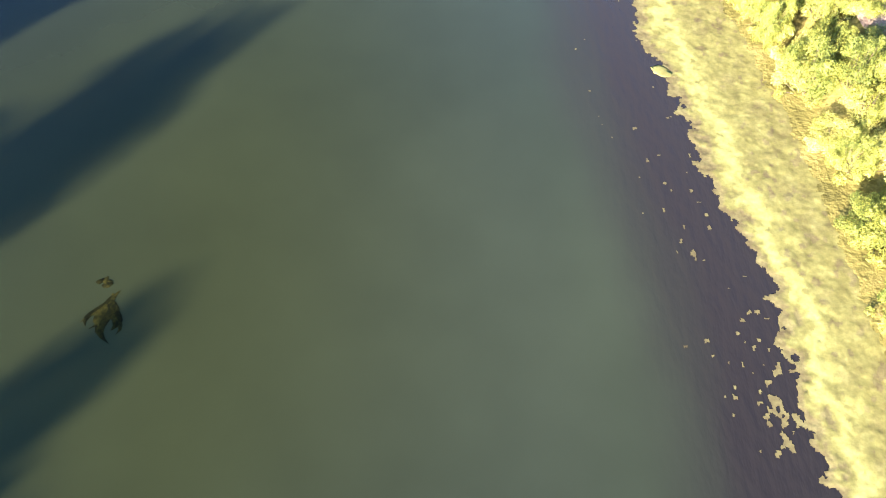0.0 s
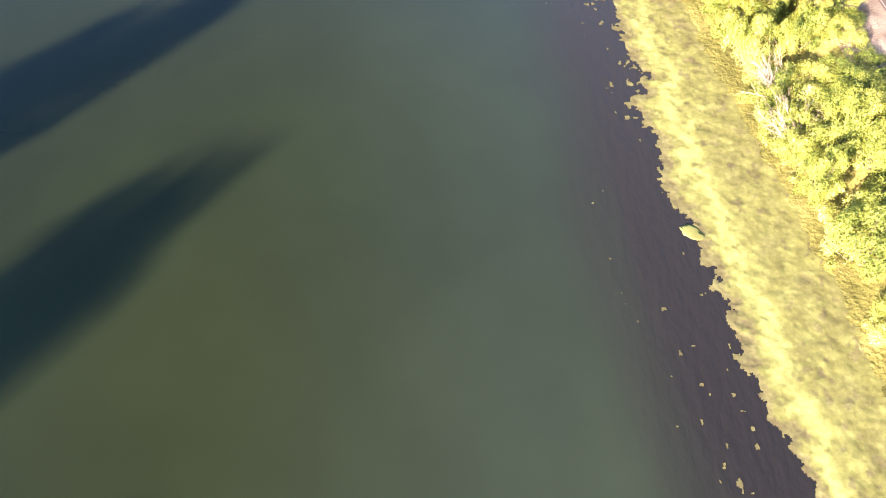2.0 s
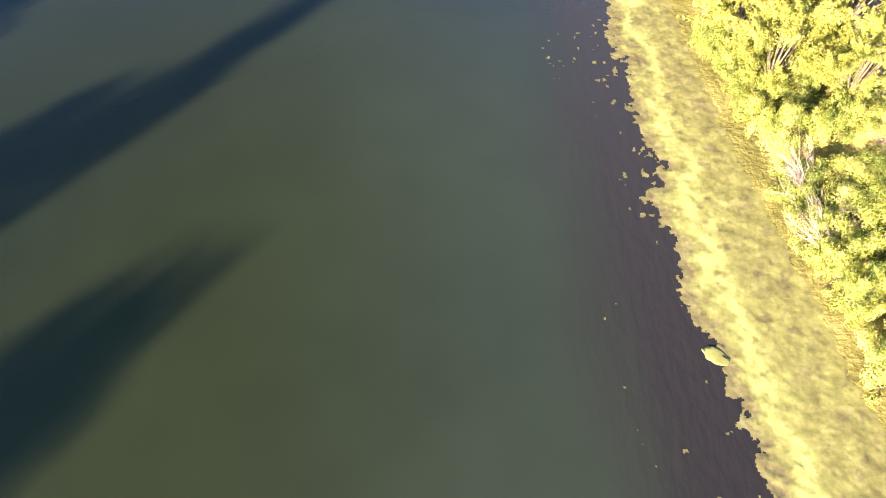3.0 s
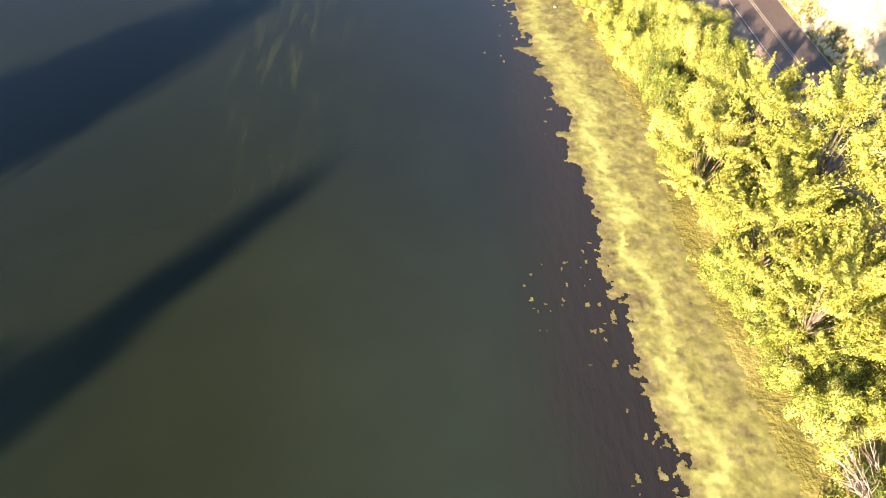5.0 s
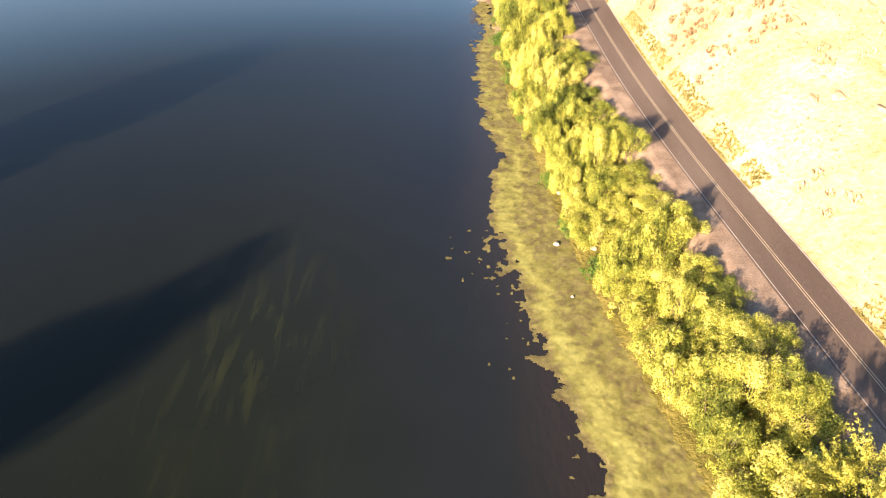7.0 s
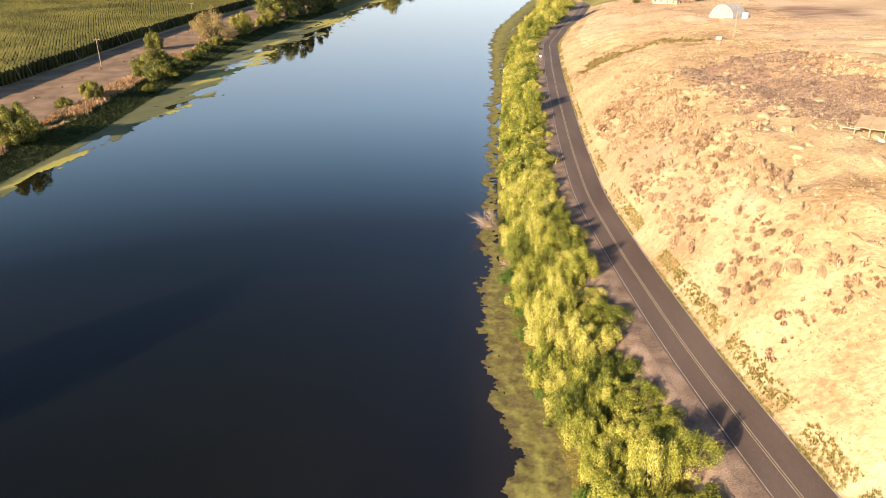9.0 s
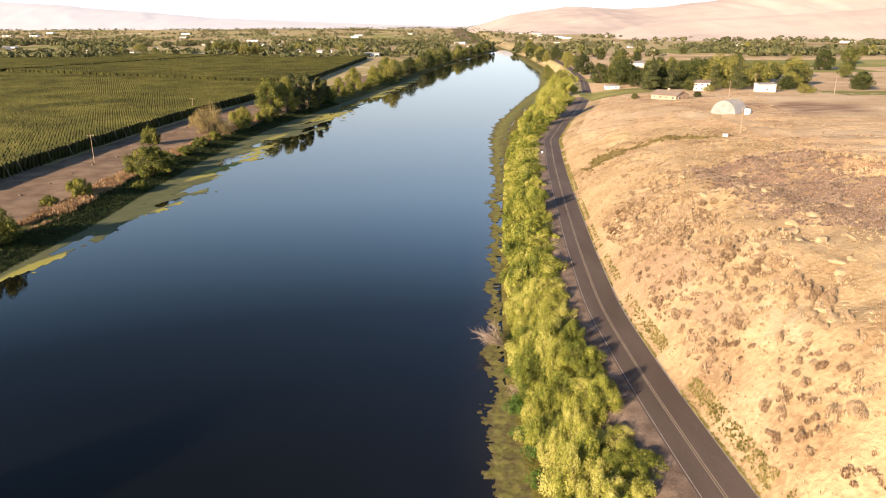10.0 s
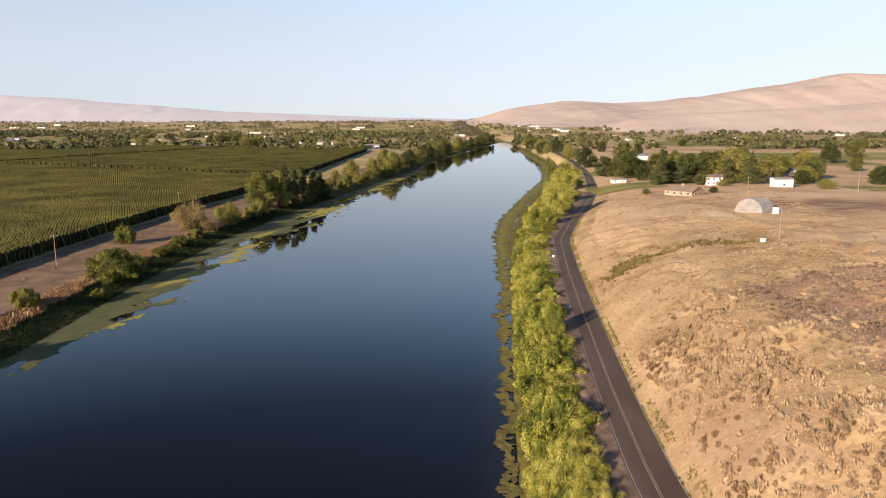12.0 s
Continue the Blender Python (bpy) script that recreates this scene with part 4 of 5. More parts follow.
ok = (fbm(xr / 8, yr / 10, 85, 3) + 0.12 * (rng.uniform(0, 1, 2600) - 0.5) > 0.49 + 0.006 * np.maximum(0, 222 - yr)) & (rng.uniform(0, 1, 2600) < 0.5)
sr = rng.uniform(0.45, 1.1, 2600)
tuft_field("russet_sage_field", xr[ok], yr[ok], sr[ok] * 0.95, sr[ok] * 0.62, 46, M["sage_russet"], 15, "reddish-brown dry sagebrush clumps above the road", "shrubs")
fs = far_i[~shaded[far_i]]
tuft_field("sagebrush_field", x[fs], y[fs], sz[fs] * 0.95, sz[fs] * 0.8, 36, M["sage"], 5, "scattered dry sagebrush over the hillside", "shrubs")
# sage in the hollow, coloured as if in the ridge's shade
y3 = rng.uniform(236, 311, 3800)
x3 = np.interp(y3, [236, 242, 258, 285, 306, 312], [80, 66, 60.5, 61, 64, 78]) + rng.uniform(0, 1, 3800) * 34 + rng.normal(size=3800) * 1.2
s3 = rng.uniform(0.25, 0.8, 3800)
tuft_field("grey_sage_field", x3, y3, s3 * 0.8, s3 * 0.85, 30, M["sage_grey_shade"], 6, "sagebrush in a hollow, its shade painted grey-brown", "shrubs")
x, y, d = on_hill(rng, 34000, 105, 420, 0.6, 64)
h = rng.uniform(0.12, 0.42, len(x)) * (0.5 + fbm(x / 5, y / 5, 95))
tuft_field("dry_grass_tufts", x, y, h, h * 0.9 + 0.08, 6, M["straw"], 7, "dry straw-coloured grass tufts on the hillside", "grass")
x, y, d = on_hill(rng, 15000, 300, 600, 1.0, 100)
k = fbm(x / 11, y / 14, 91) + 0.1 * rng.uniform(-1, 1, len(x)) > 0.5
h = rng.uniform(0.25, 0.85, len(x))
tuft_field("plateau_tufts", x[k], y[k], h[k] * 0.6, h[k], 8, M["sage_russet"], 8, "scattered dry tufts on the plateau", "grass")
yv = np.concatenate([rng.uniform(60, 520, 9000), rng.uniform(60, 240, 7000)])
clump = fbm(yv / 6, yv * 0, 93) > 0.42
yv = yv[clump]
xv = curve_at(ROAD, yv) + 3.75 + rng.uniform(0, 1, len(yv)) ** 1.6 * np.interp(yv, [60, 210, 300], [3.0, 2.2, 1.3])
h = rng.uniform(0.15, 0.55, len(yv))
tuft_field("verge_weeds", xv, yv, h, h * 0.7, 12, M["weed_green"], 9, "olive weeds along the road's edge", "weeds")
# a strip of green shrubs across the slope
M["brush_olive"] = material("brush_olive", [(0.12, 0.10, 0.04), (0.20, 0.165, 0.065), (0.30, 0.24, 0.11)], 0.3, 2.0, 0.9, 0.0, per_island=0.5, coords="world", spec=0.1, translucent=0.2)
f = np.concatenate([rng.uniform(0, 0.36, 260), rng.uniform(0.36, 1, 260)])
wide = np.interp(f, [0, 0.2, 0.36, 0.55, 0.8, 1], [1.6, 2.6, 0.8, 1.4, 1.8, 0.6])
xg = np.interp(f, [0, 0.25, 0.45, 1], [52.5, 62, 72, 97]) + rng.normal(size=520) * wide
yg = np.interp(f, [0, 0.25, 0.45, 1], [358, 370, 371, 367]) + rng.normal(size=520) * wide * 1.5
h = rng.uniform(0.3, 1.3, 520) * np.interp(f, [0, 0.2, 0.36, 0.6, 0.9, 1], [1.0, 1.25, 0.5, 0.9, 1.0, 0.5])
tuft_field("slope_shrubs", xg, yg, h, h * 0.8, 26, M["brush_olive"], 10, "strip of olive-brown shrubs across the dry slope", "shrubs")

rocks = [stone("rock", 20 + i, 1.0, M["outcrop"], 0.6) for i in range(6)]
slabs = [stone("flat_rock", 40 + i, 1.0, M["outcrop"], 0.34) for i in range(6)]


def strew(stock, n, name, y0, y1, d0, d1, mid, cut, size, label, group, k):
    """Rocks set into the slope where it breaks into ledges, each an object of its own."""
    rx, ry, rd = on_hill(rng, 6000, y0, y1, d0, d1)
    crag = fbm(rx / 9, ry / 7, k, 3) + 0.14 * np.exp(-((rd - mid) / 9) ** 2)
    for j, i in enumerate(np.where(crag > cut)[0][:n]):
        ob = stock[j] if j < 6 else new(name, stock[j % 6].data)
        sc = rng.uniform(*size) * rng.uniform(0.6, 1.0)
        ob.matrix_basis = pose(rx[i], ry[i], height_at(rx[i], ry[i]) - 0.05 * sc, rng.uniform(-12, 12), rng.uniform(-22, 2), rng.uniform(-50, 50) + 90) @ Matrix.Diagonal((sc * rng.uniform(0.9, 1.7), sc, sc * rng.uniform(0.7, 1.2), 1))
        tagged(ob, label, "rock", group)


strew(rocks, 150, "rock", 160, 310, 9, 46, 24, 0.58, (0.3, 1.1), "pale tan weathered rock set in the dry slope", "rocks on the hill", 97)
strew(slabs, 85, "flat_rock", 178, 292, 13, 36, 22, 0.56, (0.3, 0.95), "flat pale rock slab jutting from the slope", "rock slabs on the hill", 99)

# ---- buildings ----
M["wall_cream"] = material("wall_cream", [(0.55, 0.47, 0.38), (0.66, 0.58, 0.48)], 0.8, 6.0, 0.8, 0.1)
M["wall_white"] = material("wall_white", [(0.62, 0.61, 0.58), (0.74, 0.73, 0.70)], 0.8, 6.0, 0.7, 0.1, per_object=0.2)
M["wall_brick"] = material("wall_brick", [(0.34, 0.24, 0.17), (0.44, 0.32, 0.24)], 0.8, 8.0, 0.85, 0.3)
M["roof_brown"] = material("roof_brown", [(0.12, 0.09, 0.07), (0.18, 0.14, 0.11), (0.24, 0.19, 0.15)], 0.7, 7.0, 0.9, 0.4, per_object=0.4)
M["roof_grey"] = material("roof_grey", [(0.22, 0.21, 0.20), (0.32, 0.31, 0.30)], 0.7, 7.0, 0.8, 0.3, per_object=0.4)
M["glass_dark"] = material("glass_dark", [(0.02, 0.022, 0.025), (0.03, 0.03, 0.035)], 1.0, 4.0, 0.08, 0.0, spec=0.6)
M["steel"] = material("steel", [(0.26, 0.255, 0.25), (0.34, 0.335, 0.33), (0.42, 0.41, 0.40)], 0.6, 5.0, 0.5, 0.05, metal=0.35)
M["pole_wood"] = material("pole_wood", [(0.24, 0.18, 0.12), (0.36, 0.28, 0.20)], 1.0, 12.0, 0.9, 0.3, stretch=(1, 1, 0.2))


def box_bm(cx, cy, cz, sx, sy, sz, bevel=0.0):
    bm = bmesh.new()
    bmesh.ops.create_cube(bm, size=1.0, matrix=Matrix.Translation((cx, cy, cz)) @ Matrix.Diagonal((sx, sy, sz, 1)))
    if bevel:
        bmesh.ops.bevel(bm, geom=bm.edges[:], offset=bevel, segments=1, affect="EDGES")
    return bm


def gable_bm(w, l, z, rise, over=0.5, thick=0.18):
    """A gable roof of two thick slabs, ridge along y."""
    bm = bmesh.new()
    hw = w / 2 + over
    drop = rise * over / (w / 2)
    prof = [(-hw, z - drop), (0, z + rise), (hw, z - drop), (hw, z - drop + thick), (0, z + rise + thick), (-hw, z - drop + thick)]
    ends = []
    for yv in (-l / 2 - over, l / 2 + over):
        ends.append([bm.verts.new((a, yv, b)) for a, b in prof])
    for i in range(6):
        j = (i + 1) % 6
        bm.faces.new((ends[0][i], ends[0][j], ends[1][j], ends[1][i]))
    for e in ends:
        bm.faces.new((e[0], e[1], e[4], e[5]))
        bm.faces.new((e[1], e[2], e[3], e[4]))
    bmesh.ops.recalc_face_normals(bm, faces=bm.faces[:])
    return bm


def wall_bm(w, l, h, rise):
    """Walls with gable ends."""
    bm = bmesh.new()
    prof = [(-w / 2, 0), (w / 2, 0), (w / 2, h), (0, h + rise), (-w / 2, h)]
    ends = [[bm.verts.new((a, yv, b)) for a, b in prof] for yv in (-l / 2, l / 2)]
    for i in range(5):
        j = (i + 1) % 5
        bm.faces.new((ends[0][i], ends[0][j], ends[1][j], ends[1][i]))
    for e in ends:
        bm.faces.new(e)
    bmesh.ops.recalc_face_normals(bm, faces=bm.faces[:])
    return bm


def make_house(w, l, h, rise, wall, roof, label, chimney=False, windows=3, storeys=1, category="house", group=""):
    """A gabled house, its ridge along y, with framed windows, a door and maybe a chimney."""
    root = new("house")
    part("wall", wall_bm(w, l, h, rise), M[wall], root)
    rf = part("roof", gable_bm(w, l, h, rise), M[roof], root)
    if chimney:
        part("chimney", box_bm(w * 0.12, l * 0.1, h + rise * 0.9 + 0.5, 0.9, 1.2, 1.6, 0.04), M["wall_brick"], rf)
    for side in (-1, 1):
        for st in range(storeys):
            for k in range(windows):
                yy = (k + 0.5) / windows * l - l / 2
                zz = 1.5 + st * 2.7
                fr = part("window", box_bm(side * (w / 2 + 0.02), yy, zz, 0.08, 1.3, 1.2), M["wall_white"], root)
                part("pane", box_bm(side * (w / 2 + 0.05), yy, zz, 0.06, 1.14, 1.04), M["glass_dark"], fr)
    for st in range(storeys):
        fr = part("window", box_bm(-w * 0.22, -l / 2 - 0.02, 1.5 + st * 2.7, 1.3, 0.08, 1.2), M["wall_white"], root)
        part("pane", box_bm(-w * 0.22, -l / 2 - 0.05, 1.5 + st * 2.7, 1.14, 0.06, 1.04), M["glass_dark"], fr)
    part("door", box_bm(w * 0.18, -l / 2 - 0.03, 1.02, 0.95, 0.08, 2.04), M["roof_brown"], root)
    return tagged(root, label, category, group)


def stand(root, x, y, turn, z=None):
    root.matrix_basis = pose(x, y, (height_at(x, y) if z is None else z) - 0.1, 0, 0, turn)
    return root


stand(make_house(11, 16, 2.7, 2.2, "wall_brick", "roof_brown", "low brick ranch house with a brown gabled roof", True, 4), 130, 529, 38)
stand(make_house(8, 10, 5.4, 1.6, "wall_white", "roof_brown", "white two-storey house with a brown roof", False, 3, 2), 179, 617, 75)
stand(make_house(7, 11, 4.8, 0.7, "wall_white", "roof_grey", "plain white metal shed beside trees", False, 1, category="shed"), 209, 588, 90)
stand(make_house(5, 10.5, 2.6, 0.6, "wall_white", "roof_grey", "small white shed on the grass", False, 2, category="shed"), 134, 682, 88)
stand(make_house(4, 9, 2.6, 0.8, "wall_cream", "roof_grey", "small cream outbuilding beside trees", False, 2, category="shed"), 236, 655, 80)


def quonset(x, y, turn, radius, length):
    """A corrugated half-round barn."""
    root = new("quonset_barn")
    n, m = 28, 44
    V, F = [], []
    for j in range(m + 1):
        r = radius + (0.07 if j % 2 else 0.0)
        for i in range(n + 1):
            a = math.pi * i / n
            V.append((math.cos(a) * r, length * j / m, math.sin(a) * r * 1.04))
    F = [tuple(q) for q in grid_faces(m + 1, n + 1)]
    k = len(V)
    for j in (0, m):
        for i in range(n + 1):
            a = math.pi * i / n
            V.append((math.cos(a) * (radius - 0.12), length * j / m, math.sin(a) * (radius - 0.12) * 1.04))
    for q, j in ((0, 0), (1, m)):
        for i in range(n):
            a, b = j * (n + 1) + i, k + q * (n + 1) + i
            F.append((a, a + 1, b + 1, b))
    roof = mesh_ob("arch_roof", V, F, M["steel"], parent=root)
    for yv, out in ((0.15, -1), (length - 0.15, 1)):
        wall = mesh_ob("end_wall", [(math.cos(math.pi * q / n) * radius * 0.985, yv, math.sin(math.pi * q / n) * radius * 1.01) for q in range(n + 1)], [tuple(range(n + 1))], M["wall_panel"], parent=root)
        for c in range(14):
            xa = -radius * 0.96 + c * radius * 1.92 / 14
            xb = xa + radius * 1.92 / 14 - 0.09
            za, zb = (1.0 * math.sqrt(max(radius ** 2 * 0.955 - q * q, 0.09)) for q in (xa, xb))
            o = yv + out * 0.05
            mesh_ob("panel", [(xa, o, 0), (xb, o, 0), (xb, o, zb), (xa, o, za), (xa, yv, 0), (xb, yv, 0), (xb, yv, zb), (xa, yv, za)], [(0, 1, 2, 3), (0, 4, 5, 1), (1, 5, 6, 2), (2, 6, 7, 3), (3, 7, 4, 0)], M["wall_panel"], parent=wall)
    part("door", box_bm(0.5, 0.05, 1.9, 4.2, 0.14, 3.8), M["wall_panel"], root)
    root.matrix_basis = pose(x, y, height_at(x, y) - 0.1, 0, 0, turn)
    return tagged(root, "pale corrugated steel half-round barn on dry ground", "barn")


M["wall_panel"] = material("wall_panel", [(0.19, 0.192, 0.185), (0.25, 0.25, 0.24), (0.31, 0.31, 0.295)], 0.4, 4.0, 0.6, 0.05)
quonset(128.0, 446.5, -50, 5.8, 10.5)
box1 = new("storage_box")
part("body", box_bm(0, 0, 1.3, 2.4, 2.3, 2.6, 0.04), M["wall_white"], box1)
part("door", box_bm(0.3, -1.17, 1.1, 1.0, 0.06, 2.0), M["wall_cream"], box1)
tagged(stand(box1, 136.6, 440.5, -40), "white storage box beside the barn", "shed")


def power_pole(x, y, h, arm, turn, label):
    root = new("power_pole")
    v, f = limb_mesh([((0, 0, -0.5), (0, 0, h), 0.17, 0.11)], 10)
    mesh_ob("shaft", v, f, M["pole_wood"], parent=root)
    if arm:
        part("crossarm", box_bm(0, 0.12, h - 0.7, 2.6, 0.12, 0.14, 0.01), M["pole_wood"], root)
        for o in (-1.15, 0.0, 1.15):
            v, f = limb_mesh([((o, 0.12, h - 0.62), (o, 0.12, h - 0.36), 0.06, 0.04)], 8)
            mesh_ob("insulator", v, f, M["wall_white"], parent=root)
    root.matrix_basis = pose(x, y, height_at(x, y), 0, 0, turn)
    return tagged(root, label, "pole", "power poles")


power_pole(105.4, 372.5, 9.4, False, 0, "bare weathered wooden pole on the dry plateau")
power_pole(229.4, 543.7, 10, False, 0, "bare weathered wooden pole beside the farm")
power_pole(205, 594, 11, True, 20, "wooden power pole with crossarm beside the trees")
power_pole(160.9, 523.8, 9, True, 20, "wooden power pole beside the ranch house")
power_pole(-143.0, 426.0, 12.0, True, 15, "wooden power pole with crossarm by the dirt track")
power_pole(-155.6, 590, 11.0, True, 15, "wooden power pole with crossarm by the hop field")
def lean_to(x, y, turn):
    """A low open-fronted shelter with a sagging plank roof on posts."""
    root = new("lean_to")
    for k in range(9):
        bm = box_bm(-4.0 + k, 2.4, 1.75 + 0.05 * math.sin(k * 2.1), 0.97, 6.2, 0.10, 0.01)
        bmesh.ops.rotate(bm, verts=bm.verts[:], cent=(0, 0, 1.7), matrix=Matrix.Rotation(radians(7), 3, "X"))
        part("roof_plank", bm, M["straw_board"], root)
    for k in range(5):
        part("post", box_bm(-4.3 + 2.15 * k, -0.3, 0.7, 0.18, 0.18, 1.9, 0.01), M["pole_wood"], root)
    part("beam", box_bm(-4.9, -0.5, 1.35, 2.6, 0.22, 0.2, 0.02), M["pole_pale"], root)
    part("back_wall", box_bm(0, 5.1, 1.0, 9.0, 0.12, 2.2), M["pole_wood"], root)
    root.matrix_basis = pose(x, y, height_at(x, y) - 0.15, 0, 0, turn)
    return tagged(root, "low open shelter with a tan plank roof on the hill", "shelter")


M["pole_pale"] = material("pole_pale", [(0.22, 0.19, 0.15), (0.33, 0.29, 0.24)], 1.0, 12.0, 0.9, 0.2)
M["straw_board"] = material("straw_board", [(0.36, 0.27, 0.16), (0.46, 0.36, 0.22)], 0.5, 6.0, 0.9, 0.2, per_object=0.2)
lean_to(73.5, 226.5, -38)
for i, (x, y, r) in enumerate(((72.6, 225.6, 0.45), (74.2, 224.6, 0.4), (73.2, 219.2, 0.6))):
    b = stone("white_boulder", 80 + i, r, M["wall_white"], 0.7)
    b.matrix_basis = pose(x, y, height_at(x, y) + 0.1, 0, 0, 40 * i)
    tagged(b, "whitewashed boulder beside the shelter", "stone", "white boulders")
cabinet = new("meter_cabinet")
part("body", box_bm(0, 0, 0.6, 1.4, 0.9, 1.2, 0.03), M["wall_white"], cabinet)
part("lid", box_bm(0, 0, 1.23, 1.5, 1.0, 0.08, 0.02), M["steel"], cabinet)
tagged(stand(cabinet, 99.2, 369.5, 10), "small pale cabinet beside a pole", "cabinet")

sign = new("road_sign")
v, f = limb_mesh([((0, 0, -0.2), (0, 0, 2.3), 0.04, 0.04)], 6)
mesh_ob("post", v, f, M["steel"], parent=sign)
part("plate", box_bm(0, -0.05, 2.0, 0.75, 0.03, 0.75, 0.0), M["wall_white"], sign)
sign.matrix_basis = pose(curve_at(ROAD, [404])[0] - 4.4, 404, curve_at(ROAD_Z, [404])[0], 0, 0, 0)
tagged(sign, "small white sign on a post beside the road", "sign")

# ---- left bank: shrubs, reeds, track ----
M["leaf_bank"] = material("leaf_bank", [(0.045, 0.060, 0.013), (0.115, 0.130, 0.022), (0.20, 0.205, 0.036), (0.29, 0.27, 0.065)], 0.3, 1.5, 0.65, 0.0, per_object=0.25, per_island=0.4, translucent=0.25)
ovals = Stock([make_tree("bank_bush", 90 + i, 8, 5.0, 15000, 0.46, M["leaf_bank"], "bush", label="round green shrub on the river bank", category="bush", group="shrubs on the left bank") for i in range(4)], 8)
for i, (x, y, h, w) in enumerate(((-110.5, 403, 10.5, 1.35), (-137, 472, 8.3, 0.85), (-112, 541, 9.5, 1.05), (-118.5, 363, 6.4, 0.95), (-115.5, 310, 10, 1.1), (-123, 352, 3, 1.5), (-112, 424, 5, 1.3), (-111, 446, 4.2, 1.4), (-112, 468, 4.5, 1.4), (-112, 490, 4.2, 1.4), (-108, 528, 6, 1.2), (-104, 562, 6.5, 1.2), (-106, 383, 3, 1.6), (-103, 575, 8.5, 1.0))):
    ovals.put(i, x, y, h, 40 * i, w)
rusts = Stock([make_tree("tan_shrub", 110 + i, 13, 7, 9000, 0.50, M["leaf_rust"], "bush", label="tan half-bare shrub on the river bank", category="bush", group="tan shrubs") for i in range(2)], 13)
rusts.put(0, -117.5, 505, 15.5, 0, 1.15)
rusts.put(1, -126, 516, 11, 90, 1.2)
rng = np.random.default_rng(31)
yy = rng.uniform(255, 680, 15000)
lb = curve_at(LBANK, yy)
back = rng.uniform(-1.0, 11.0, 15000)
h = rng.uniform(0.25, 0.7, 15000) * (0.8 + 0.06 * back)
tuft_field("bank_reeds", lb - back, yy, h, h * 0.8 + 0.1, 9, M["reed"], 11, "low dark green reeds and grass beside the water", "reeds")
yy = rng.uniform(255, 680, 9000)
back = rng.uniform(9.5, 18, 9000) + 3 * (fbm(yy / 14, yy * 0, 103) - 0.5)
thick = fbm(back / 4, yy / 11, 101) > 0.42
yy, back = yy[thick], back[thick]
h = rng.uniform(0.7, 1.9, len(yy)) * np.interp(yy, [255, 400, 520, 680], [1.0, 1.0, 0.8, 0.6])
tuft_field("tan_grass", curve_at(LBANK, yy) - back, yy, h, h * 0.45, 9, M["straw_red"], 12, "tall tan dry grass along the top of the bank", "grass")

# ---- tall trees along both banks farther on ----
bank_trees = Stock([make_tree("bank_tree", 120 + i, 18, 9.0, 2400, 1.25, M["leaf_mid"], "round", 0.06, label="green broad-leaved tree on the river bank", category="tree", group="trees along the far banks") for i in range(5)], 18)
poplars = Stock([make_tree("poplar_tree", 140 + i, 24, 5.0, 4500, 0.95, M["leaf_dark"], "round", 0.05, label="tall dark poplar on the river bank", category="tree", group="trees along the far banks") for i in range(3)], 24)
near_bank = Stock([make_tree("bank_tree", 126 + i, 18, 9.0, 9000, 0.8, M["leaf_bank"], "round", 0.06, label="green broad-leaved tree on the river bank", category="tree", group="trees along the far banks") for i in range(3)], 18)
for i, (x, y, h, w) in enumerate(((-108.0, 595.4, 21, 1.05), (-98.7, 606.3, 20, 0.9), (-86.7, 673.1, 15, 1.1), (-91.1, 687.3, 12, 1.1), (-83.4, 742.0, 12, 1.1), (-81.2, 827.3, 16, 1.1), (-57.1, 928.0, 21, 1.0), (-65.9, 884.2, 14, 1.2))):
    near_bank.put(i, x, y, h * 1.08, 50 * i, w)
for i, (x, y, h) in enumerate(((-93.2, 619.5, 26), (-90.0, 632.6, 25), (-92.1, 645.7, 24), (-85.6, 656.7, 22), (-100.9, 632.6, 26), (-83.4, 669.8, 19), (-98.7, 650.1, 22))):
    poplars.put(i, x, y, h, 60 * i, 1.15)
for i in range(20):
    y = 640 + i * 13
    near_bank.put(i, curve_at(LBANK, [y])[0] - rnd.uniform(5, 13), y, rnd.uniform(7, 12), rnd.uniform(0, 360), rnd.uniform(1.0, 1.4))
for i in range(46):
    y = 880 + i * 21
    x = curve_at(LBANK, [y])[0] - rnd.uniform(3, 16)
    (poplars if i % 7 == 3 else bank_trees).put(i, x, y, rnd.uniform(14, 25), rnd.uniform(0, 360), rnd.uniform(0.9, 1.3))
round_willows = Stock([make_tree("round_willow", 240 + i, 16, 8.0, 9000, 0.62, M["leaf"], "round", 0.05, label="large round yellow-green willow between river and road", category="tree", group="round willows") for i in range(2)], 16)
for i, (x, y, h, w) in enumerate(((63.0, 526, 20, 1.0), (86, 655, 21, 1.1), (76, 585, 14, 1.1), (54, 495, 10, 1.0))):
    round_willows.put(i, x, y, h, 80 * i, w)
for i, (x, y, h, w) in enumerate(((95, 720, 9, 1.2), (112, 800, 12, 1.1), (120, 905, 15, 1.0), (128, 980, 14, 1.0))):
    Stock.put(bank_trees, i, x, y, h, 35 * i, w)
for i in range(22):
    y = 1000 + i * 38
    bank_trees.put(i, curve_at(BANK, [y])[0] + rnd.uniform(4, 30), y, rnd.uniform(12, 22), rnd.uniform(0, 360), rnd.uniform(0.9, 1.3))

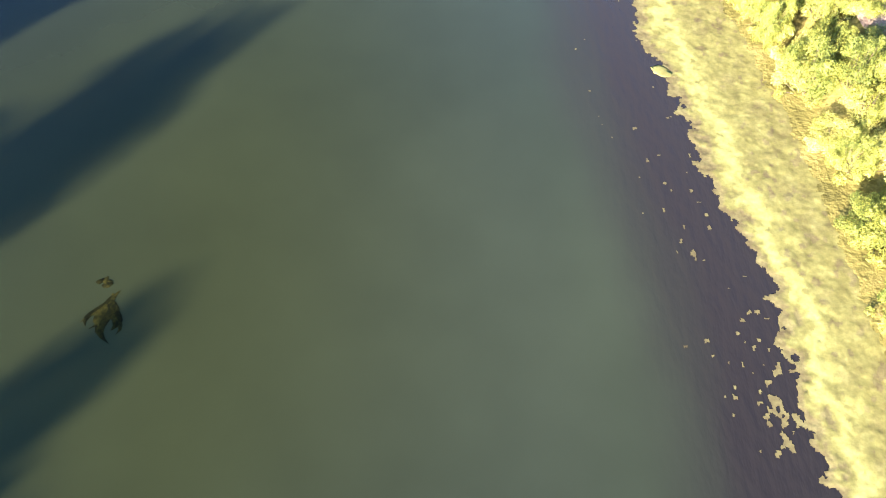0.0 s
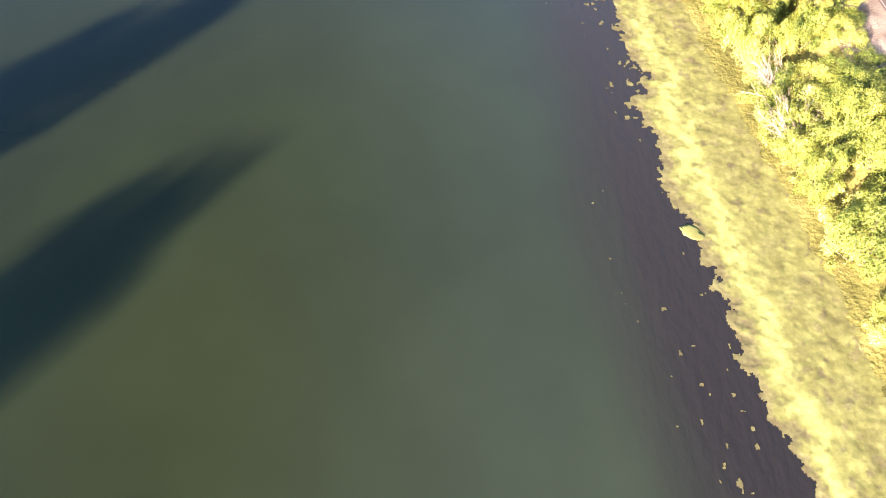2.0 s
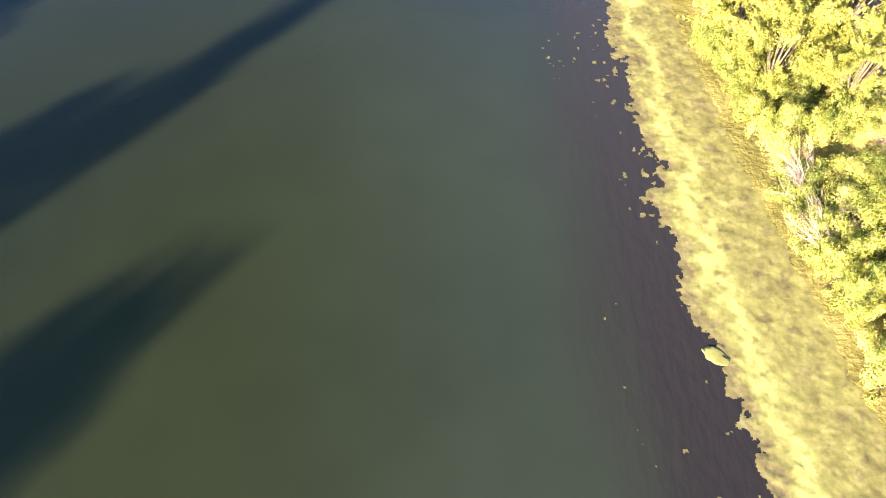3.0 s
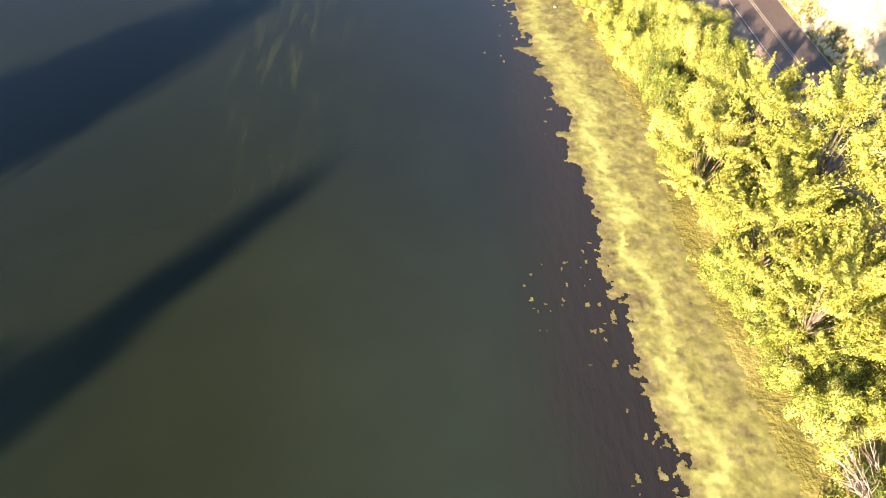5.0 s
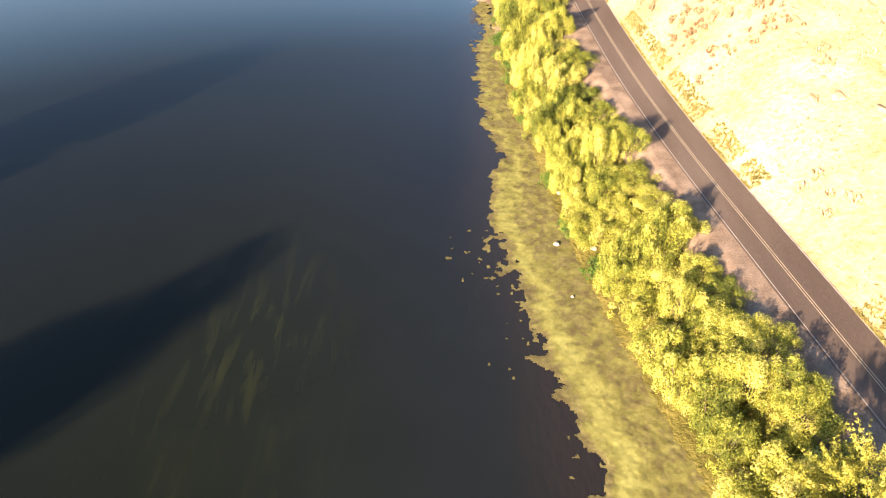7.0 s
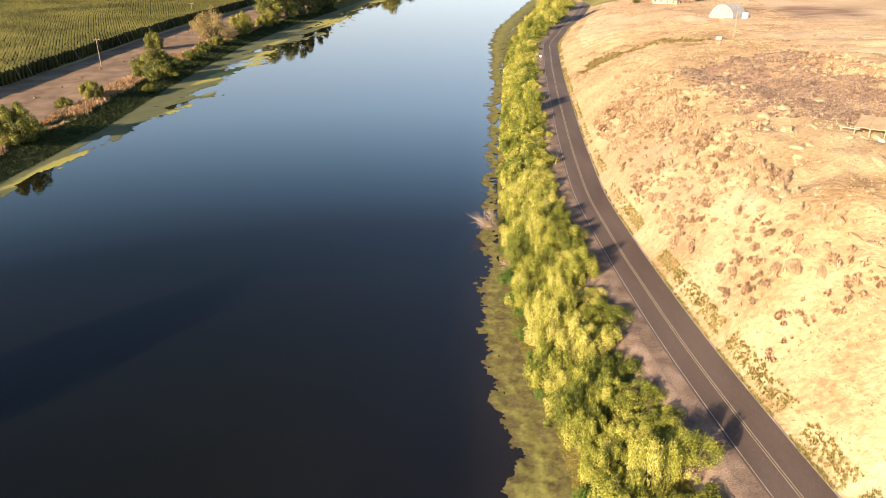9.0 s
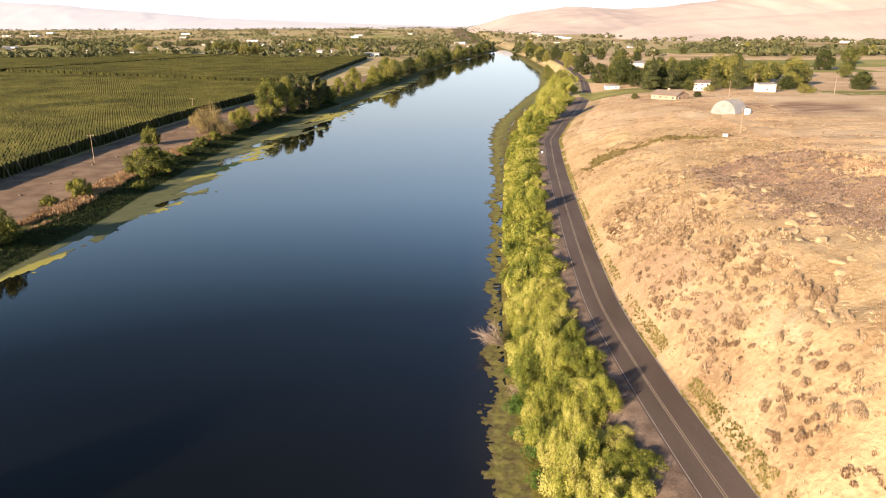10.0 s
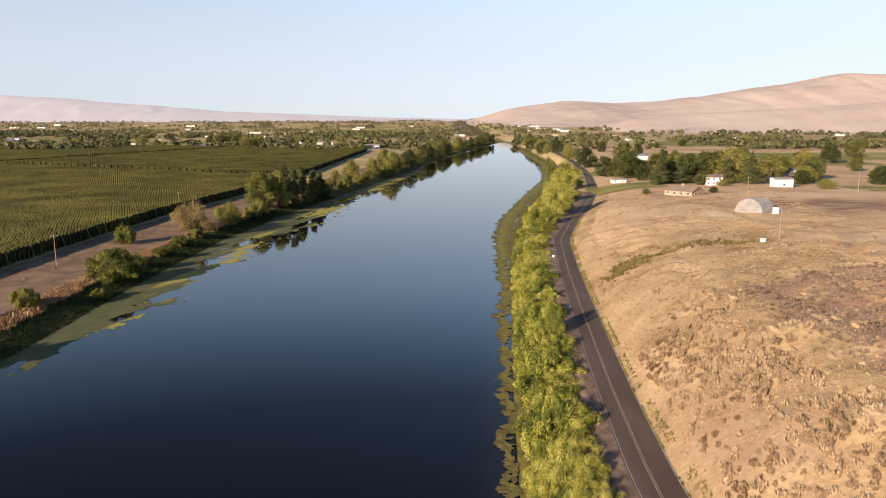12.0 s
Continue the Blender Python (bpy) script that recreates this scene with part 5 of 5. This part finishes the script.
# tall clumps past the hop field
for i, (x, y, h, w) in enumerate(((-766.1, 1540.6, 16, 1.2), (-700.4, 1562.5, 20, 1.1), (-612.9, 1551.5, 17, 1.3), (-580.1, 1573.4, 22, 1.2), (-552.7, 1562.5, 16, 1.3), (-448.8, 1573.4, 25, 1.3), (-432.4, 1562.5, 27, 1.3), (-416.0, 1584.4, 26, 1.3), (-396.3, 1573.4, 28, 1.2), (-377.7, 1562.5, 24, 1.3), (-361.3, 1584.4, 25, 1.2), (-295.6, 1606.2, 17, 1.3), (-257.3, 1628.1, 20, 1.2), (-224.5, 1606.2, 16, 1.4), (-186.2, 1540.6, 19, 1.2), (-656.7, 1737.5, 18, 1.4), (-492.6, 1792.2, 20, 1.4), (-328.5, 1846.9, 18, 1.4), (-164.4, 1693.8, 20, 1.2), (-120.6, 1573.4, 16, 1.3))):
    bank_trees.put(i, x, y, h, 47 * i, w)

# cottonwoods on the bank behind the start, whose long shadows lie on the water
cotton = Stock([make_tree("cottonwood", 40 + i, 30, 12.5, 9000, 1.15, M["leaf_dark"], "round", 0.12, label="tall dark green cottonwood on the river bank", category="tree", group="tall cottonwoods") for i in range(3)], 30)
for i, (tx, ty, wide) in enumerate(((-24.6, 30.5, 1.0), (-22.0, 70.5, 1.1), (-9.0, 121, 0.5), (-20.5, 161, 1.15), (-31, 231, 1.2), (-37, 96, 0.8), (-35, 148, 1.0), (-50, 52, 1.0), (-52, 206, 0.9))):
    bx = -113.0 - 2.5 * (i % 3)
    run = (tx - bx) / math.sin(radians(SUN_AZ))
    by = ty - run * math.cos(radians(SUN_AZ))
    h = run * math.tan(radians(SUN_EL)) - height_at(bx, by)
    cotton.put(i, bx, by, h, 70 * i, 27.5 / h * wide)

# ---- farm trees on the right ----
farm = Stock([make_tree("farm_tree", 160 + i, 15, 8.0, 4200, 1.0, M["leaf_mid"], "round", 0.05, label="broad green shade tree near the farm houses", category="tree", group="farm trees") for i in range(5)], 15)
firs = Stock([make_tree("spruce_tree", 180 + i, 22, 9.5, 5200, 0.95, M["leaf_dark"], "spire", label="tall grey-green spruce beside the farm houses", category="tree", group="farm conifers") for i in range(3)], 22)
for i, (x, y, h, w) in enumerate(((150, 634, 23, 1.0), (165.7, 640, 20, 1.1), (205.3, 622, 21, 1.1), (158, 650, 21, 1.0), (196, 640, 19, 1.1), (225, 680, 17, 1.0))):
    firs.put(i, x, y, h, 50 * i, w)
for i, (x, y, h, w) in enumerate(((203, 650, 20, 1.1), (190, 660, 19, 1.1), (182, 850, 24, 1.0), (153, 690, 12, 0.7), (236, 618, 8.5, 1.4), (222, 563, 5, 1.9), (281, 690, 15, 1.1), (262, 660, 12, 1.2), (250, 640, 11, 1.2), (287, 617, 11, 1.2), (300, 640, 10, 1.2), (429, 938, 20, 1.0), (172, 618, 8, 1.2), (186, 690, 16, 1.2), (210, 700, 17, 1.2), (150, 720, 17, 1.1), (140, 750, 15, 1.2), (165, 780, 18, 1.1), (232, 740, 18, 1.1), (255, 760, 19, 1.1), (120, 840, 13, 1.2), (150, 880, 18, 1.2), (178, 600, 4, 1.7), (148, 536, 3, 1.6), (118, 556, 3, 1.5), (330, 800, 17, 1.1), (300, 860, 18, 1.2))):
    farm.put(i, x, y, h * 1.1, 65 * i, w * 1.1)
for i in range(30):
    y = rnd.uniform(650, 810)
    farm.put(i, rnd.uniform(150, 200 + (y - 600) * 0.75), y, rnd.uniform(9, 19), rnd.uniform(0, 360), rnd.uniform(1.0, 1.4))
for i in range(36):
    y = rnd.uniform(760, 1500)
    farm.put(i, rnd.uniform(150 + 0.05 * y, 200 + 0.52 * y), y, rnd.uniform(9, 19), rnd.uniform(0, 360), rnd.uniform(0.9, 1.4))

# ---- hop field ----
def hop_edge(y):
    return np.interp(y, [282, 425, 491, 570, 678, 906, 1513], [-166, -162, -160, -156, -143, -131.5, -121.5])


rng = np.random.default_rng(5)
pts = []
for y in np.concatenate([np.arange(274, 600, 2.8), np.arange(600, 862, 3.4), np.arange(862, 1715, 4.9)]):
    step = 2.8 if y < 600 else 3.4 if y < 862 else 4.9
    e = float(hop_edge(y))
    for x in np.arange(e, -0.55 * y - 60, -step):
        lane = y - np.interp(x, [-478, -179], [980, 825])
        lane2 = x - np.interp(y, [874, 1017, 1293, 1716], [-569, -523, -433, -296])
        if y > 1398 - 0.32 * (x + 164):
            continue
        if abs(lane) < 17 or (abs(lane2) < 15 and y > 927):
            continue
        pts.append((x, y, step))
pts = np.array(pts)
n = len(pts)
px, py = pts[:, 0] + rng.normal(size=n) * 0.10, pts[:, 1] + rng.normal(size=n) * 0.10
bz = ground_z(px, py)
w = rng.uniform(0.8, 1.05, n) * pts[:, 2] / 2.3
h = rng.uniform(6.0, 6.3, n)
shape = np.array([(-.35, -.35, 0), (.35, -.35, 0), (.35, .35, 0), (-.35, .35, 0), (-.85, -.85, .8), (.85, -.85, .76), (.85, .85, .8), (-.85, .85, .76), (-.4, .3, 1), (.45, -.3, .97)])
vv = np.stack([px[:, None] + shape[None, :, 0] * w[:, None], py[:, None] + shape[None, :, 1] * w[:, None], bz[:, None] + shape[None, :, 2] * h[:, None]], 2)
vv[:, 4:, :] += rng.normal(size=(n, 6, 3)) * 0.09
quads = np.array([(0, 1, 5, 4), (1, 2, 6, 5), (2, 3, 7, 6), (3, 0, 4, 7)])
tris = np.array([(4, 5, 9), (5, 6, 9), (6, 8, 9), (6, 7, 8), (7, 4, 8), (4, 9, 8)])
off = (np.arange(n) * 10)[:, None, None]
hops = mesh_ob("hop_field", vv.reshape(-1, 3), (quads[None] + off).reshape(-1, 4).tolist() + (tris[None] + off).reshape(-1, 3).tolist(), M["hop"])
tagged(hops, "rows of tall green hop bines on trellis", "hop field", kind="stuff")


def hop_post(x, y, lean, h):
    v, f = limb_mesh([((0, 0, -0.3), (lean, -abs(lean) * 0.2, h), 0.10, 0.08)], 6)
    ob = mesh_ob("trellis_post", v, f, M["pole_pale"])
    ob.matrix_basis = pose(x, y, height_at(x, y))
    return tagged(ob, "leaning pale wooden trellis post at the hop field's edge", "post", "hop trellis posts")


first = hop_post(float(hop_edge(318)) + 3.6, 318, -1.8, 5.4)
for y in np.cumsum([326] + [rnd.uniform(6, 22) for _ in range(40)]):
    x = float(hop_edge(y)) + 3.4 + rnd.uniform(-0.4, 0.4)
    ob = tagged(new("trellis_post", first.data), "leaning pale wooden trellis post at the hop field's edge", "post", "hop trellis posts")
    ob.matrix_basis = pose(x, y, height_at(x, y), 0, 0, rnd.uniform(-14, 14))
for i in range(16):
    y = 346 + i * 18.5
    b = stone("brush_pile", 60 + i, 0.55, M["bark"], 0.7)
    b.matrix_basis = pose(-139 + rnd.uniform(-2, 3), y, height_at(-139, y) + 0.25)
    tagged(b, "small dry brush pile by the dirt track", "brush pile", "brush piles")

# ---- far country: fields, woods, houses ----


def field(x0, y0, x1, y1, mat, label, lift=0.12):
    """A crop or lawn that lies on the ground."""
    n = 24
    X, Y = np.meshgrid(np.linspace(x0, x1, n), np.linspace(y0, y1, n))
    X = X + (fbm(Y / 15, Y * 0, int(x0) % 7) - 0.5) * min(8, 0.1 * (x1 - x0))
    Z = ground_z(X, Y) + lift
    ob = mesh_ob("field", np.stack([X.ravel(), Y.ravel(), Z.ravel()], 1), grid_faces(n, n), M[mat], smooth=True)
    return tagged(ob, label, "field", kind="structure")


def far_tree_field(name, xs, ys, hs, quads, mat, seed, label):
    r = np.random.default_rng(seed)
    n = len(xs)
    zz = ground_z(xs, ys)
    d = r.normal(size=(n, quads, 3))
    d /= np.linalg.norm(d, axis=2)[:, :, None]
    hh = hs[:, None]
    wide = hh * r.uniform(0.45, 0.95, (n, 1))
    c = np.stack([xs[:, None] + d[..., 0] * wide, ys[:, None] + d[..., 1] * wide, zz[:, None] + hh * (0.52 + 0.46 * d[..., 2])], -1)
    nr = d + r.normal(size=d.shape) * 0.4
    nr /= np.linalg.norm(nr, axis=2)[:, :, None]
    t = np.cross(nr, r.normal(size=d.shape))
    t /= np.linalg.norm(t, axis=2)[:, :, None]
    s = np.cross(nr, t)
    a = (hh * r.uniform(0.16, 0.30, (n, quads)))[..., None]
    V = np.stack([c - t * a, c + s * a * 0.8, c + t * a, c - s * a * 0.8], 2).reshape(-1, 3)
    return tagged(mesh_ob(name, V, np.arange(len(V)).reshape(-1, 4), M[mat]), label, "woods", kind="stuff")


r = np.random.default_rng(77)


def scatter(n, y0, y1, xa, xb, k, cut):
    y = y0 + (y1 - y0) * r.uniform(0, 1, n) ** 1.2
    x = r.uniform(0, 1, n) * (xb - xa) + xa
    x = x * y / 2000
    g = fbm(x / 110, y / 230, k, 3) + 0.25 * (r.uniform(0, 1, n) - 0.5) > cut
    return x[g], y[g]


x, y = scatter(4200, 1345, 2600, -1500, 20, 111, 0.52)
ok = x < curve_at(LBANK, y) - 10
far_tree_field("far_woods", x[ok], y[ok], 3.5 + 12 * r.uniform(0, 1, ok.sum()) ** 1.6, 36, "leaf_far", 1, "dark green tree groups between far farms")
x, y = scatter(9000, 2300, 4700, -1500, 300, 113, 0.47)
far_tree_field("far_woods", x, y, 4.0 + 6 * r.uniform(0, 1, len(x)) ** 1.5, 20, "leaf_far", 2, "dark green tree groups of a far town")
x, y = scatter(3000, 1300, 2900, 190, 1500, 115, 0.53)
far_tree_field("far_woods", x, y, 3.5 + 11 * r.uniform(0, 1, len(x)) ** 1.6, 36, "leaf_far", 3, "dark green tree groups below the hills")
for x0, y0, x1, y1, mt, lb in ((-1600, 1380, -900, 1560, "field_green", "pale green far field"), (-1500, 1600, -700, 1720, "field_tan", "tan stubble field"), (-560, 1350, -150, 1440, "field_green", "pale green far field"), (-800, 1750, -300, 1900, "field_green", "green far field"), (-260, 1310, -100, 1345, "field_tan", "tan stubble field"), (260, 900, 480, 960, "field_green", "green orchard strip"), (330, 1000, 900, 1180, "field_green", "green vineyard field"), (300, 1250, 1000, 1330, "field_tan", "tan stubble field"), (420, 1400, 1300, 1700, "field_green", "green vineyard field"), (104, 606, 150, 668, "field_lawn", "mown green lawn by the farm"), (135, 765, 175, 812, "field_lawn", "green meadow by the farm"), (240, 545, 330, 600, "field_lawn", "green paddock by the farm")):
    field(x0, y0, x1, y1, mt, lb)
for i in range(40):
    fy = r.uniform(1620, 4400)
    fx = r.uniform(-0.62, 0.02) * fy if i < 27 else r.uniform(0.13, 0.6) * fy
    if i >= 27:
        fy = r.uniform(1250, 2200)
    field(fx, fy, fx + r.uniform(120, 420), fy + r.uniform(80, 260), "field_green" if i % 3 else "field_tan", "pale green far field" if i % 3 else "tan stubble field", 0.3 + 0.02 * i)
cottages = [make_house(8, 12, 3.0, 1.8, "wall_white", "roof_grey", "small white far house among trees", False, 2, group="far houses"),
            make_house(9, 15, 3.0, 2.0, "wall_cream", "roof_brown", "small cream far house among trees", False, 2, group="far houses"),
            make_house(16, 36, 5.5, 2.0, "wall_white", "roof_grey", "long white far warehouse", False, 2, category="warehouse", group="far houses")]
spots = [(-651, 1690, 1, 70), (-128, 1500, 2, 85), (-640, 1700, 0, 20), (262, 905, 1, 60), (300, 760, 0, 80), (255, 690, 0, 85), (330, 880, 0, 90), (228, 1000, 2, 85), (140, 1330, 0, 60)]
for i in range(90):
    yy = r.uniform(1450, 3600)
    spots.append((r.uniform(-0.62, 0.06) * yy if i < 60 else r.uniform(0.10, 0.6) * yy, yy, int(r.integers(0, 3)), r.uniform(40, 140)))
first_used = set()
for x, y, k, turn in spots:
    if curve_at(LBANK, [y])[0] - 20 < x < curve_at(ROAD, [y])[0] + 12:
        continue
    m = pose(x, y, height_at(x, y) - 0.1, 0, 0, turn)
    if k in first_used:
        copy_thing(cottages[k], m)
    else:
        cottages[k].matrix_basis = m
        first_used.add(k)

# ---- far hills ----
def ridge(name, x0, x1, y0, depth, profile, seed, label):
    nx, ny = 260, 44
    X = np.linspace(x0, x1, nx)[None].repeat(ny, 0)
    Fv = np.linspace(0, 1, ny)[:, None].repeat(nx, 1)
    G = np.interp(X, [a for a, b in profile], [b for a, b in profile])
    fold = np.abs(fbm(X / 260 + 1.4 * fbm(X / 700, Fv * 2.2, seed + 4, 3), Fv * 0.7, seed, 6) - 0.5) * 2.4
    Z = 8 + G * smooth01(Fv * 1.02) * (1 - (0.25 if x0 < 0 else 0.20) * fold * np.sin(np.pi * np.clip(Fv, 0, 1)) ) + G * 0.10 * (fbm(X / 260, Fv * 3, seed + 9) - 0.5)
    V = np.stack([X.ravel(), (y0 + depth * Fv).ravel(), Z.ravel()], 1)
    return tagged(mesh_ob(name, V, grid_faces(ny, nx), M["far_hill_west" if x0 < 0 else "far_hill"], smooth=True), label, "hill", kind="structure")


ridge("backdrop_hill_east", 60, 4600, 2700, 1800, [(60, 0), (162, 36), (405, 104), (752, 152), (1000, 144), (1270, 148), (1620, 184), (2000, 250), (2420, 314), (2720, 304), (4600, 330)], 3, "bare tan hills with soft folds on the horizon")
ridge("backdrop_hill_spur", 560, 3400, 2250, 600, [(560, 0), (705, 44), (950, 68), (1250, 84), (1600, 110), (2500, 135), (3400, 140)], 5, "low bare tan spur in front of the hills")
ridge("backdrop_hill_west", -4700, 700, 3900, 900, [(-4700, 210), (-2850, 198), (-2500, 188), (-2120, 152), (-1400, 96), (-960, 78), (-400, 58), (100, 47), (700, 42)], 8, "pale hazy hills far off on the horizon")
